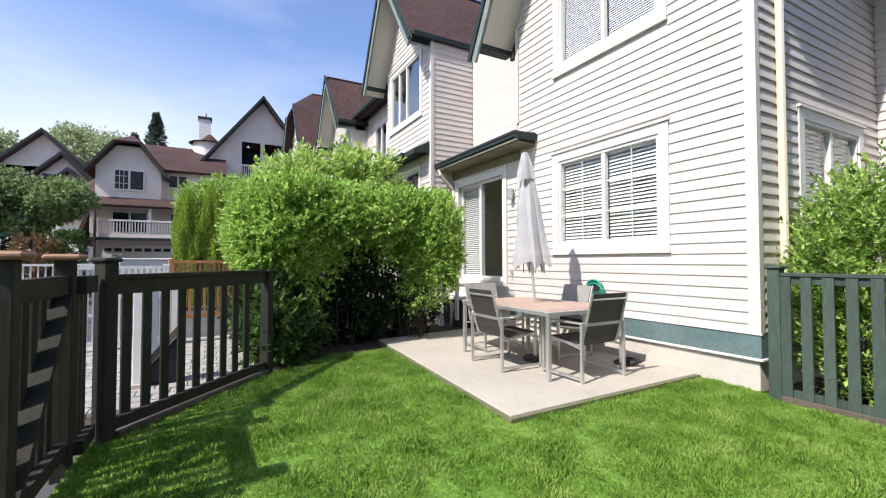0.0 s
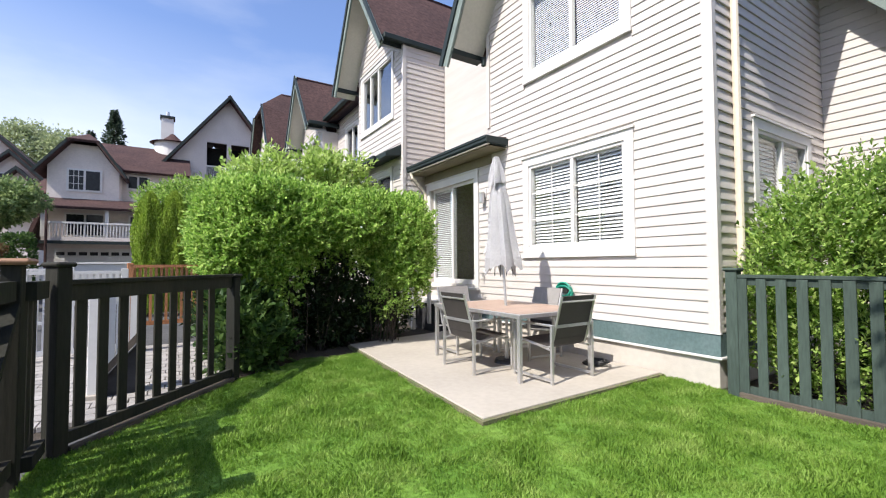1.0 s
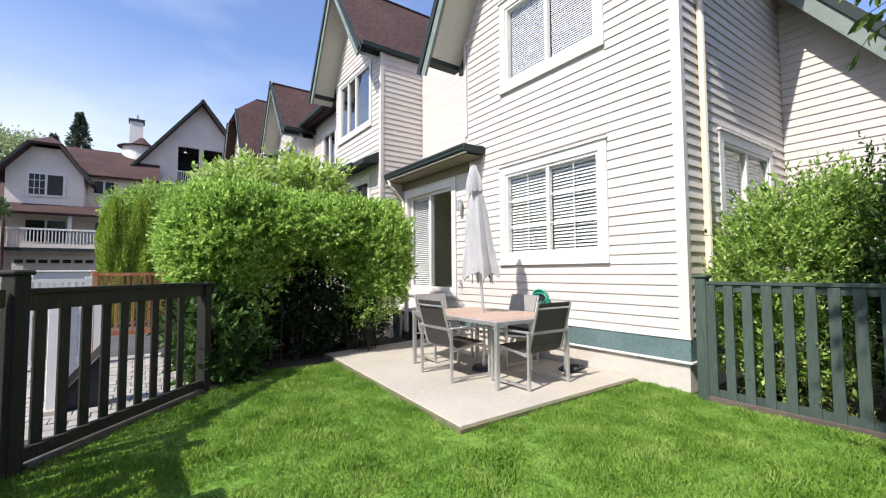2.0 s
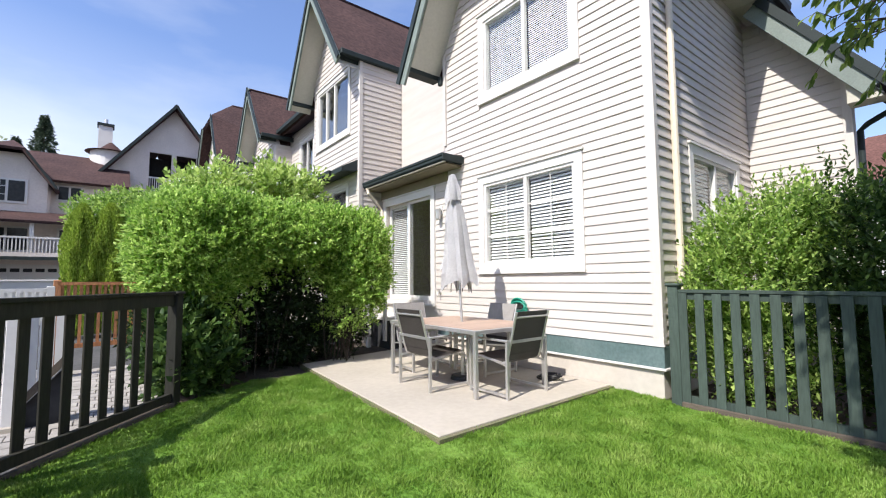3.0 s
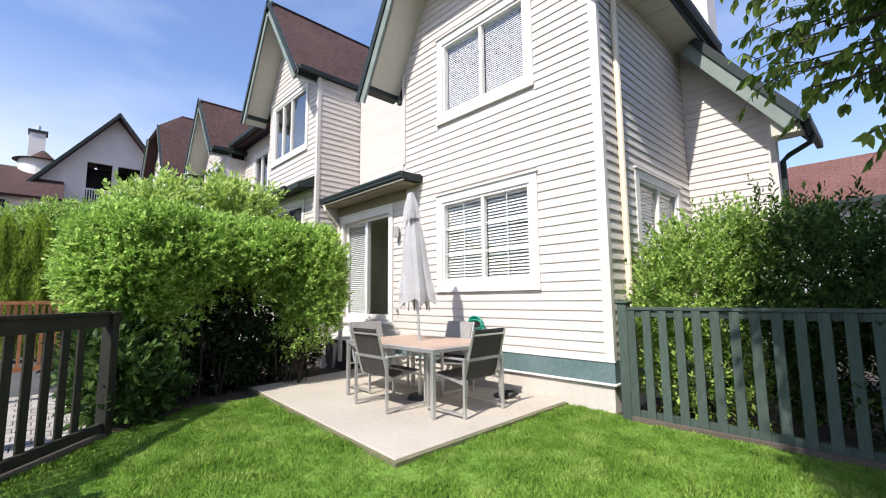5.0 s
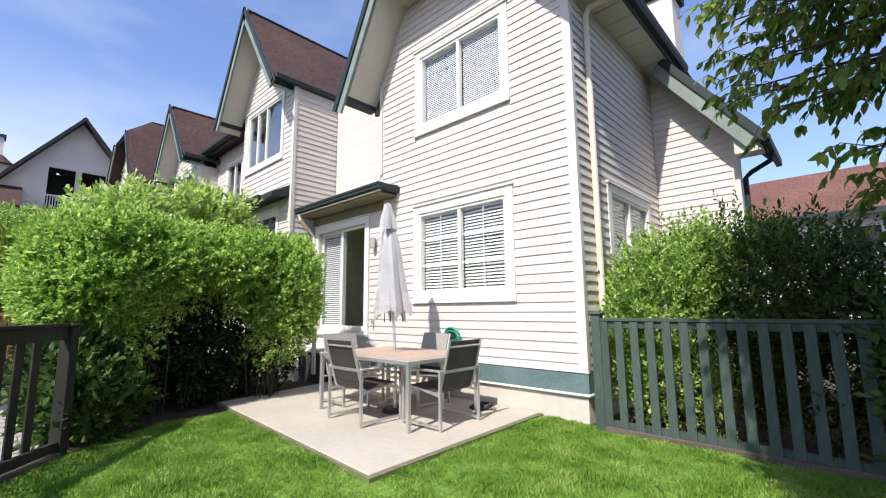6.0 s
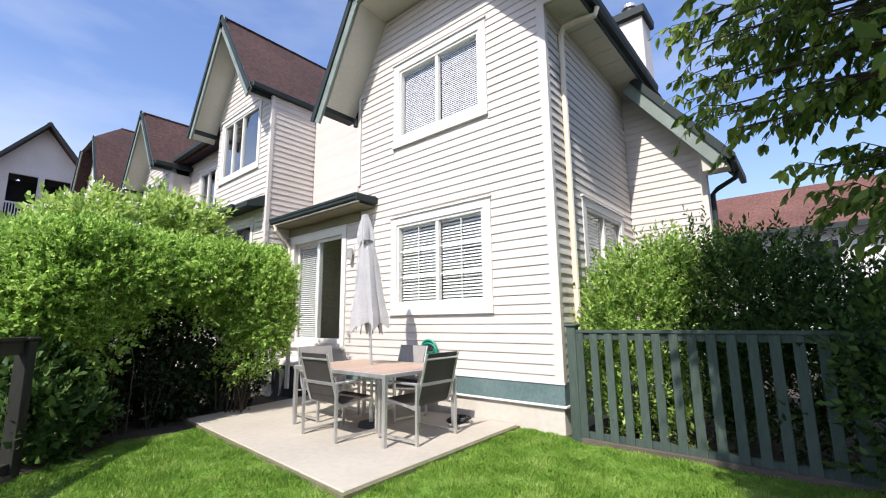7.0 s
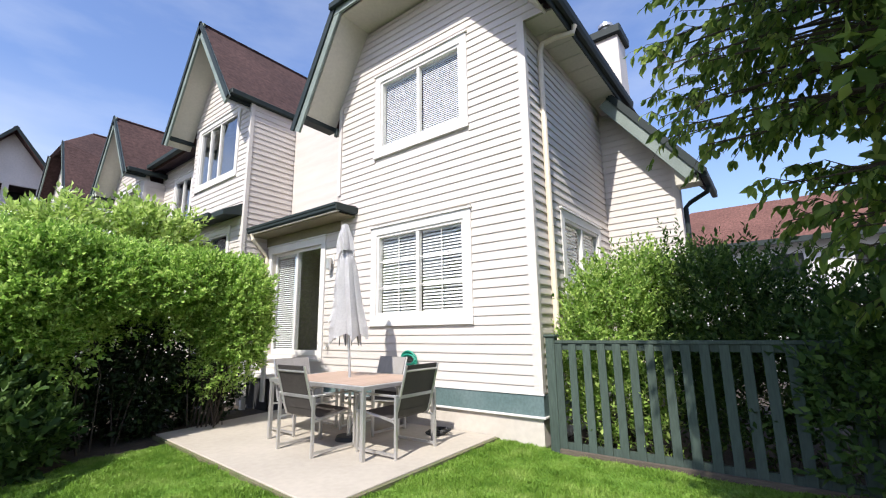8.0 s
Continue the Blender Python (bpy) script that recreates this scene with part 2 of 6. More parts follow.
M = dict(
    siding=mat("cream_vinyl_siding", (0.56, 0.515, 0.48), (0.515, 0.47, 0.435), rough=0.55, scale=1.2, fine=0.03, bump=0.12, bscale=60, stretch=(3, 1, 8), rand=0.03),
    corner=mat("cream_corner_board", (0.60, 0.56, 0.525), (0.55, 0.51, 0.475), rough=0.55, scale=1.5, fine=0.04, stretch=(3, 3, 0.5)),
    white=mat("white_trim_paint", (0.66, 0.64, 0.615), (0.61, 0.59, 0.565), rough=0.5, scale=2, fine=0.03),
    soffit=mat("pale_soffit", (0.54, 0.51, 0.44), (0.47, 0.45, 0.38), rough=0.7, scale=1.5, fine=0.05),
    dark=mat("dark_green_fascia", (0.022, 0.032, 0.032), (0.016, 0.024, 0.024), spec=0.3, rough=0.6, scale=3, fine=0.1),
    rake=mat("grey_green_trim", (0.20, 0.24, 0.215), (0.15, 0.185, 0.165), rough=0.6, scale=3, fine=0.1),
    band=mat("teal_green_band", (0.075, 0.125, 0.125), (0.115, 0.165, 0.165), rough=0.65, scale=2.2, fine=0.15, bump=0.1),
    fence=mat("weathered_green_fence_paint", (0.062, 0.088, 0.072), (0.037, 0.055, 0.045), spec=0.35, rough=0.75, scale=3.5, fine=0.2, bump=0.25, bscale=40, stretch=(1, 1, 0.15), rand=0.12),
    # shaded copy of the green fence paint, for the backlit fence and gate
    fence_shaded=mat("shaded_green_fence_paint", (0.020, 0.021, 0.016), (0.036, 0.032, 0.023), spec=0.25, rough=0.8, scale=3.5, fine=0.2, bump=0.25, bscale=40, stretch=(1, 1, 0.15), rand=0.12),
    cap=mat("bare_cedar_cap", (0.30, 0.16, 0.09), (0.22, 0.12, 0.07), rough=0.7, scale=9, stretch=(1, 6, 1), bump=0.2),
    cedar=mat("orange_cedar_rail", (0.46, 0.20, 0.085), (0.36, 0.145, 0.06), rough=0.7, scale=6, stretch=(1, 1, 0.2), bump=0.2, rand=0.15),
    concrete=mat("warm_concrete", (0.43, 0.385, 0.325), (0.375, 0.335, 0.28), rough=0.9, scale=1.1, fine=0.05, bump=0.15, bscale=120),
    foundation=mat("foundation_concrete", (0.52, 0.475, 0.42), (0.47, 0.425, 0.37), rough=0.9, scale=0.9, fine=0.05, bump=0.25, bscale=70),
    dirt=mat("grassy_dirt", (0.17, 0.145, 0.09), (0.10, 0.125, 0.045), rough=1, scale=9, fine=0.35, bump=0.6, bscale=60),
    soil=mat("dark_soil", (0.035, 0.027, 0.02), (0.06, 0.045, 0.03), rough=1, scale=6, fine=0.4, bump=0.8, bscale=40),
    lawn=mat("lawn_soil_and_thatch", (0.10, 0.20, 0.03), (0.15, 0.25, 0.045), rough=0.95, scale=1.5, fine=0.35, bump=0.6, bscale=90, spec=0.1),
    asphalt=mat("grey_asphalt", (0.075, 0.073, 0.072), (0.05, 0.05, 0.05), rough=0.95, scale=0.8, fine=0.3, bump=0.4, bscale=80),
    paver=mat("grey_concrete_paver", (0.34, 0.315, 0.29), (0.27, 0.25, 0.23), rough=0.9, scale=5, fine=0.15, bump=0.3, rand=0.14),
    shingle=shingle_mat("brown_shingles", (0.078, 0.045, 0.041), (0.052, 0.031, 0.029)),
    redshingle=shingle_mat("red_brown_shingles", (0.15, 0.075, 0.062), (0.11, 0.055, 0.046)),
    grey=mat("grey_siding", (0.70, 0.625, 0.57), (0.62, 0.55, 0.50), rough=0.7, scale=1, fine=0.06),
    alu=mat("brushed_aluminium", (0.62, 0.61, 0.60), (0.52, 0.51, 0.50), rough=0.38, scale=8, metal=0.75, fine=0.06, stretch=(1, 1, 0.1)),
    mesh=mat("dark_sling_fabric", (0.035, 0.03, 0.028), (0.05, 0.043, 0.04), rough=0.55, scale=10, fine=0.2, bump=0.4, bscale=300),
    # lit copy of the dark sling fabric, for the sides facing the sun
    sling=mat("sunlit_sling_fabric", (0.30, 0.28, 0.265), (0.25, 0.235, 0.22), rough=0.5, scale=10, fine=0.15, bump=0.3, bscale=300),
    slat=mat("weathered_tan_tabletop", (0.42, 0.30, 0.23), (0.36, 0.25, 0.19), rough=0.5, scale=5, stretch=(1, 8, 1), fine=0.1, rand=0.08),
    canvas=mat("pale_grey_canvas", (0.72, 0.71, 0.71), (0.62, 0.61, 0.62), rough=0.9, scale=3, fine=0.06, bump=0.3, bscale=50),
    blind=mat("white_blind_slat", (0.80, 0.79, 0.77), (0.75, 0.74, 0.72), rough=0.5, scale=3, fine=0.02),
    room=mat("room_paint", (0.35, 0.32, 0.28), (0.30, 0.27, 0.24), rough=0.8, scale=1),
    black=mat("black_rubber", (0.015, 0.015, 0.015), (0.025, 0.025, 0.025), rough=0.6, scale=5),
    teal=mat("green_hose", (0.02, 0.28, 0.19), (0.015, 0.22, 0.15), rough=0.35, scale=6, fine=0.1),
    pipe=mat("cream_downpipe", (0.70, 0.62, 0.50), (0.63, 0.55, 0.44), rough=0.5, scale=2, fine=0.05),
    timber=mat("weathered_timber_edging", (0.11, 0.088, 0.066), (0.065, 0.052, 0.04), rough=0.9, scale=6, stretch=(1, 0.15, 1), fine=0.2, bump=0.4, bscale=50),
    # olive tone stands for the shade under the door canopy
    olive=mat("olive_shade_colour", (0.21, 0.18, 0.11), (0.17, 0.145, 0.09), rough=0.7, scale=2, fine=0.08),
    stem=mat("dark_shrub_stem", (0.055, 0.042, 0.03), (0.035, 0.027, 0.02), rough=0.95, scale=14, stretch=(1, 1, 0.3), bump=0.6, bscale=60),
    bark=mat("grey_brown_bark", (0.10, 0.075, 0.055), (0.06, 0.045, 0.035), rough=0.95, scale=14, stretch=(1, 1, 0.3), bump=0.8, bscale=60),
    glass=glass_mat("window_glass"),
    glass_dark=glass_mat("far_window_glass", (0.75, 0.8, 0.85), 0.74),
    pane_dark=mat("dark_far_glass", (0.015, 0.017, 0.02), (0.03, 0.033, 0.038), rough=0.12, scale=0.6, spec=0.18),
    # near-black colour standing for unlit rooms and for shade under things
    dim=mat("shade_near_black", (0.03, 0.03, 0.032), (0.02, 0.02, 0.022), rough=0.9, scale=1),
    slide=mat("green_plastic", (0.01, 0.12, 0.09), (0.01, 0.1, 0.08), rough=0.35, scale=2),
    leaf_hedge=leaf_mat("fresh_hedge_leaves", (0.115, 0.225, 0.04), (0.27, 0.42, 0.08), (0.52, 0.66, 0.20), trans=0.40, rough=0.42),
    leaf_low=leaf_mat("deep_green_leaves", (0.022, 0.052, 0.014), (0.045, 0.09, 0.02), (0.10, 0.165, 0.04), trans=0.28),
    leaf_cedar=leaf_mat("olive_cedar_sprays", (0.16, 0.25, 0.03), (0.26, 0.37, 0.05), (0.38, 0.48, 0.09), trans=0.3),
    # leaf greens taken nearly to black, standing for deep shade
    leaf_shade=leaf_mat("shade_dark_leaves", (0.010, 0.022, 0.008), (0.018, 0.036, 0.010), (0.032, 0.055, 0.016), trans=0.1),
    # shrub greens darkened to carry the tree's shade
    leaf_dark=leaf_mat("shaded_shrub_leaves", (0.022, 0.05, 0.012), (0.042, 0.085, 0.018), (0.10, 0.165, 0.035)),
    leaf_vib=leaf_mat("yellow_green_leaves", (0.16, 0.26, 0.05), (0.33, 0.45, 0.11), (0.52, 0.62, 0.22), trans=0.35),
    leaf_pale=leaf_mat("pale_shrub_leaves", (0.10, 0.19, 0.035), (0.24, 0.37, 0.075), (0.46, 0.58, 0.17), trans=0.4, rough=0.42),
    leaf_tree=leaf_mat("tree_leaves", (0.06, 0.11, 0.025), (0.12, 0.19, 0.04), (0.28, 0.36, 0.08), trans=0.5),
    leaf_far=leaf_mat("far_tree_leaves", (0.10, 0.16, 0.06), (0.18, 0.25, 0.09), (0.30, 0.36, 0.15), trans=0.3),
    # distance haze mixed into the leaf greens
    leaf_haze=leaf_mat("hazed_far_leaves", (0.22, 0.27, 0.14), (0.32, 0.37, 0.20), (0.42, 0.46, 0.27), trans=0.3),
    leaf_con=leaf_mat("conifer_needles", (0.05, 0.075, 0.05), (0.07, 0.10, 0.065), (0.09, 0.125, 0.08), trans=0.15),
    leaf_red=leaf_mat("rust_shrub_leaves", (0.12, 0.06, 0.03), (0.17, 0.09, 0.04), (0.12, 0.11, 0.04), trans=0.2),
    grass=leaf_mat("grass_blades", (0.095, 0.195, 0.022), (0.18, 0.31, 0.045), (0.32, 0.43, 0.11), trans=0.3, rough=0.5, patch=0.68),
    petal=mat("white_petals", (0.75, 0.76, 0.68), (0.68, 0.70, 0.6), rough=0.7, scale=20),
)


# ---------------------------------------------------------------- builders
def link(name, bm, material, parent=None, label=""):
    me = bpy.data.meshes.new(name)
    bmesh.ops.recalc_face_normals(bm, faces=bm.faces)
    bm.to_mesh(me)
    bm.free()
    me.materials.append(material)
    ob = new(name, me)
    if parent:
        ob.parent = parent
    if label:
        ob["label"] = label
    return ob


part = link


def empty(name, at=(0, 0, 0), label="", category="", group="", kind=""):
    e = new(name)
    e.empty_display_size = 0.1
    e.location = at
    return tagged(e, label, category, group, kind)


def bx(bm, a, b, bevel=0.0, m=None):
    """Adds a box from corner a to corner b."""
    lo, hi = [min(p, q) for p, q in zip(a, b)], [max(p, q) for p, q in zip(a, b)]
    mm = Matrix.Translation([(p + q) / 2 for p, q in zip(lo, hi)]) @ Matrix.Diagonal([q - p for p, q in zip(lo, hi)] + [1])
    r = bmesh.ops.create_cube(bm, size=1, matrix=mm)
    vs = r["verts"]
    if bevel:
        es = list({e for v in vs for e in v.link_edges})
        r = bmesh.ops.bevel(bm, geom=es, offset=bevel, segments=1, affect="EDGES")
        vs = r["verts"]
    if m is not None:
        bmesh.ops.transform(bm, matrix=m, verts=list({v for f in bm.faces for v in f.verts} if not vs else vs))
    return bm


def B(a, b, bevel=0.0):
    return bx(bmesh.new(), a, b, bevel)


def prism(bm, pts, vec):
    """Adds a polygon pushed along vec."""
    p = [bm.verts.new(q) for q in pts]
    q = [bm.verts.new(Vector(r) + Vector(vec)) for r in pts]
    bm.faces.new(p)
    bm.faces.new(q[::-1])
    for i in range(len(p)):
        j = (i + 1) % len(p)
        bm.faces.new((p[j], p[i], q[i], q[j]))
    return bm


def P(pts, vec):
    return prism(bmesh.new(), pts, vec)


def slab(pts, t):
    """A roof panel: the polygon is its upper face, t its thickness downwards."""
    a, b, c = (Vector(p) for p in pts[:3])
    n = (b - a).cross(c - a).normalized()
    if n.z < 0:
        n = -n
    return P(pts, n * -t)


def tube(bm, pts, r, sides=8, r1=None):
    """A round bar along a line of points, r to r1 thick."""
    rings = []
    for i, p in enumerate(pts):
        d = (Vector(pts[min(i + 1, len(pts) - 1)]) - Vector(pts[max(i - 1, 0)])).normalized()
        s = d.cross((0, 0, 1))
        s = s.normalized() if s.length > 1e-3 else Vector((1, 0, 0))
        u = s.cross(d).normalized()
        k = r if r1 is None else r + (r1 - r) * i / (len(pts) - 1)
        rings.append([bm.verts.new(Vector(p) + (s * math.cos(a) + u * math.sin(a)) * k) for a in (2 * math.pi * j / sides for j in range(sides))])
    for a, b in zip(rings, rings[1:]):
        for j in range(sides):
            bm.faces.new((a[j], a[(j + 1) % sides], b[(j + 1) % sides], b[j]))
    bm.faces.new(rings[0][::-1])
    bm.faces.new(rings[-1])
    return bm


def bar(bm, a, b, w, h, up=(0, 0, 1)):
    """A straight bar of section w x h from a to b."""
    a, b = Vector(a), Vector(b)
    d = (b - a).normalized()
    s = d.cross(Vector(up))
    s = s.normalized() if s.length > 1e-3 else Vector((1, 0, 0))
    u = s.cross(d).normalized()
    p = [a + s * i * w / 2 + u * j * h / 2 for i, j in ((-1, -1), (1, -1), (1, 1), (-1, 1))]
    return prism(bm, p, b - a)


def quick(name, verts, faces, material, parent=None):
    me = bpy.data.meshes.new(name)
    me.from_pydata(verts, [], faces)
    me.materials.append(material)
    ob = new(name, me)
    if parent:
        ob.parent = parent
    return ob


def siding(parent, origin, u, n, z0, z1, spans, material, step=0.1244, proud=0.020, base=0.068):
    """Lap siding: one wedge-shaped board a row, the rows counted from base; spans(z) gives the stretches along u that row has."""
    o, u, n = Vector(origin), Vector(u), Vector(n)
    z = base + step * math.floor((z0 - base) / step)
    while z < z1 - 0.02:
        low, top = max(z, z0), min(z + step + 0.010, z1)
        for a, b in spans((low + top) / 2) if top - low > 0.025 else ():
            if b - a < 0.03:
                continue
            prof = [(0.0, low), (proud, low), (proud, low + 0.012), (0.005, top), (0.0, top)]
            v = [o + u * s + n * q + Vector((0, 0, h)) for s in (a, b) for q, h in prof]
            f = [(0, 1, 2, 3, 4), (9, 8, 7, 6, 5)] + [(i, i + 5, (i + 1) % 5 + 5, (i + 1) % 5) for i in range(5)]
            quick("siding_board", v, f, material, parent)
        z += step


def cut(a, b, holes, z):
    """The stretches of a..b that are left beside the holes (u0, u1, z0, z1) at the height z."""
    out = [(a, b)]
    for h0, h1, k0, k1 in holes:
        if k0 < z < k1:
            nxt = []
            for p, q in out:
                if h1 <= p or h0 >= q:
                    nxt.append((p, q))
                else:
                    nxt += [(p, max(p, h0)), (min(q, h1), q)]
            out = nxt
    return [(p, q) for p, q in out if q - p > 0.01]


def wall(name, parent, origin, u, n, z0, z1, left, right, holes, material, thick=0.14):
    """A wall with openings: bands between left(z) and right(z) along u, pushed inwards by its thickness."""
    o, u, n = Vector(origin), Vector(u), Vector(n)
    bm = bmesh.new()
    levels = sorted({z0, z1, *(k for h in holes for k in h[2:]), 5.68 if z0 < 5.68 < z1 else z0})
    for a, b in zip(levels, levels[1:]):
        for p, q in cut(-99, 99, holes, (a + b) / 2):
            p0, p1 = (left(a + 1e-4), left(b - 1e-4)) if p == -99 else (p, p)
            q0, q1 = (right(a + 1e-4), right(b - 1e-4)) if q == 99 else (q, q)
            prism(bm, [o + u * s + Vector((0, 0, z)) for s, z in ((p0, a), (q0, a), (q1, b), (p1, b))], n * -thick)
    bmesh.ops.remove_doubles(bm, verts=bm.verts[:], dist=0.0005)
    return link(name, bm, material, parent)


def foliage(name, pts, size, material, parent=None, normals=None, wide=0.5, droop=0.0, seed=1, flat=0.6, face=0.0):
    """Many small folded leaves, one at each point."""
    rng = np.random.default_rng(seed)
    pts = np.asarray(pts, float)
    k = len(pts)
    d = rng.normal(size=(k, 3))
    if normals is not None:
        d = d * flat + normals
    d[:, 2] += 0.15 - droop
    d /= np.linalg.norm(d, axis=1)[:, None]
    r = rng.normal(size=(k, 3)) + (0, 0, face)
    s = np.cross(d, r)
    s /= np.linalg.norm(s, axis=1)[:, None] + 1e-9
    up = np.cross(s, d)
    L = (size * rng.uniform(0.6, 1.35, k))[:, None]
    W = L * wide
    v = np.empty((k, 4, 3))
    v[:, 0] = pts
    v[:, 1] = pts + d * L * 0.5 + s * W * 0.5 + up * L * 0.10
    v[:, 2] = pts + d * L - up * L * 0.08
    v[:, 3] = pts + d * L * 0.5 - s * W * 0.5 + up * L * 0.10
    me = bpy.data.meshes.new(name)
    me.vertices.add(k * 4)
    me.vertices.foreach_set("co", v.ravel())
    base = np.arange(k)[:, None] * 4
    idx = np.concatenate([base + [0, 1, 2], base + [0, 2, 3]], 1).ravel()
    me.loops.add(k * 6)
    me.loops.foreach_set("vertex_index", idx.astype(np.int32))
    me.polygons.add(k * 2)
    me.polygons.foreach_set("loop_start", np.arange(0, k * 6, 3, dtype=np.int32))
    me.update(calc_edges=True)
    me.materials.append(material)
    ob = new(name, me)
    if parent:
        ob.parent = parent
    return ob


def clump_points(balls, n, seed, rough=0.22, skin=0.35, cut_below=None, sprig=1, tuft=0.07, boxy=2.0):
    """Points in the outer skin of a union of ellipsoids, bulged by noise, and the outward ways there.
    sprig: leaves to a twig end, tuft: its size; boxy: over 2 for clipped, flatter sides."""
    rng = np.random.default_rng(seed)
    whole, n = n, max(1, n // sprig)
    area = np.array([(b[3] * b[4] + b[3] * b[5] + b[4] * b[5]) for b in balls])
    pick = rng.choice(len(balls), n * 2, p=area / area.sum())
    d = rng.normal(size=(n * 2, 3))
    d /= np.linalg.norm(d, axis=1)[:, None]
    bb = np.array(balls, float)
    c, rad = bb[pick, :3], bb[pick, 3:6]
    bulge = np.array([noise.noise(Vector(q) * 2.3 + Vector((seed, 0, 0))) + 0.6 * noise.noise(Vector(q) * 6.1) for q in (c + d * rad)])
    depth = 1 - skin * rng.random(n * 2) ** 1.8
    box = d / ((np.abs(d) ** boxy).sum(1) ** (1 / boxy))[:, None]
    p = c + box * rad * (depth * (1 + rough * bulge))[:, None]
    keep = np.ones(n * 2, bool)
    for i, b in enumerate(bb):
        inside = (((p - b[:3]) / b[3:6]) ** 2).sum(1) < 0.45
        keep &= ~(inside & (pick != i))
    if cut_below is not None:
        keep &= p[:, 2] > cut_below
    p, d = p[keep][:n], d[keep][:n]
    if sprig > 1:
        p, d = np.repeat(p, sprig, axis=0), np.repeat(d, sprig, axis=0)
        off = rng.normal(size=p.shape) * tuft * 0.45
        p = p + off + d * (rng.random(len(p)) * tuft * 1.6)[:, None]
        d = d + off / tuft
    return p, d


def ovate(name, pts, size, material, parent, ways, seed, wide=0.46, curl=0.16):
    """Larger pointed leaves, each folded along its midrib and curled down at the tip."""
    rng = np.random.default_rng(seed)
    pts, d = np.asarray(pts, float), np.asarray(ways, float)
    k = len(pts)
    d = d / np.linalg.norm(d, axis=1)[:, None]
    s = np.cross(d, rng.normal(size=(k, 3)) * 0.6 + (0.1, -0.1, 1.0))
    s /= np.linalg.norm(s, axis=1)[:, None] + 1e-9
    up = np.cross(s, d)
    L = (size * rng.uniform(0.6, 1.25, k))[:, None]
    v = np.empty((k, 8, 3))
    for i, (a, w, c) in enumerate(((0, 0, 0), (0.30, 0.46, 0.07), (0.68, 0.36, 0.03), (1.0, 0, -1.0), (0.68, -0.36, 0.03), (0.30, -0.46, 0.07), (0.30, 0, 0.0), (0.68, 0, -0.25))):
        v[:, i] = pts + d * L * a + s * L * wide * w + up * L * (c if abs(c) < 0.2 else c * curl)
    faces = np.array([(0, 1, 6), (1, 2, 7), (1, 7, 6), (2, 3, 7), (0, 6, 5), (6, 7, 4), (6, 4, 5), (7, 3, 4)])
    idx = (np.arange(k)[:, None] * 8 + faces.ravel()).ravel()
    me = bpy.data.meshes.new(name)
    me.vertices.add(k * 8)
    me.vertices.foreach_set("co", v.ravel())
    me.loops.add(len(idx))
    me.loops.foreach_set("vertex_index", idx.astype(np.int32))
    me.polygons.add(len(idx) // 3)
    me.polygons.foreach_set("loop_start", np.arange(0, len(idx), 3, dtype=np.int32))
    me.update(calc_edges=True)
    me.materials.append(material)
    ob = new(name, me)
    ob.parent = parent
    return ob


def shoots(balls, n, seed, long=(0.10, 0.24), per=10, up=0.5, rough=0.2, skin=0.3, boxy=3.0, cut_below=None):
    """Leafy shoots on the skin of a bush: points and ways of the leaves set round each shoot, and the shoots' own ends."""
    rng = np.random.default_rng(seed + 500)
    p, d = clump_points(balls, n, seed, rough, skin, cut_below, 1, 0.07, boxy)
    k = len(p)
    ax = d + rng.normal(size=(k, 3)) * 0.38 + (0, 0, up)
    ax /= np.linalg.norm(ax, axis=1)[:, None]
    side = np.cross(ax, rng.normal(size=(k, 3)))
    side /= np.linalg.norm(side, axis=1)[:, None]
    other = np.cross(ax, side)
    ln = rng.uniform(*long, k)[:, None]
    pts, way = [], []
    for j in range(per):
        f = (j + 0.5) / per
        a = j * 2.4 + rng.uniform(-0.5, 0.5, k)[:, None]
        out = side * np.cos(a) + other * np.sin(a)
        pts.append(p + ax * ln * f)
        way.append(out * (1.0 - 0.55 * f) + ax * (0.35 + 0.8 * f * f))
    return np.concatenate(pts), np.concatenate(way), p, p + ax * ln


def stems(bm, base, tops, r, seed, bend=0.12):
    rng = random.Random(seed)
    for t in tops:
        b = Vector(base) + Vector((rng.uniform(-.1, .1), rng.uniform(-.1, .1), 0))
        m = (b + Vector(t)) / 2 + Vector((rng.uniform(-bend, bend), rng.uniform(-bend, bend), 0.1))
        tube(bm, [b, (b + m) / 2 + Vector((rng.uniform(-.03, .03), 0, 0)), m, t], r, 6, r * 0.35)
    return bm


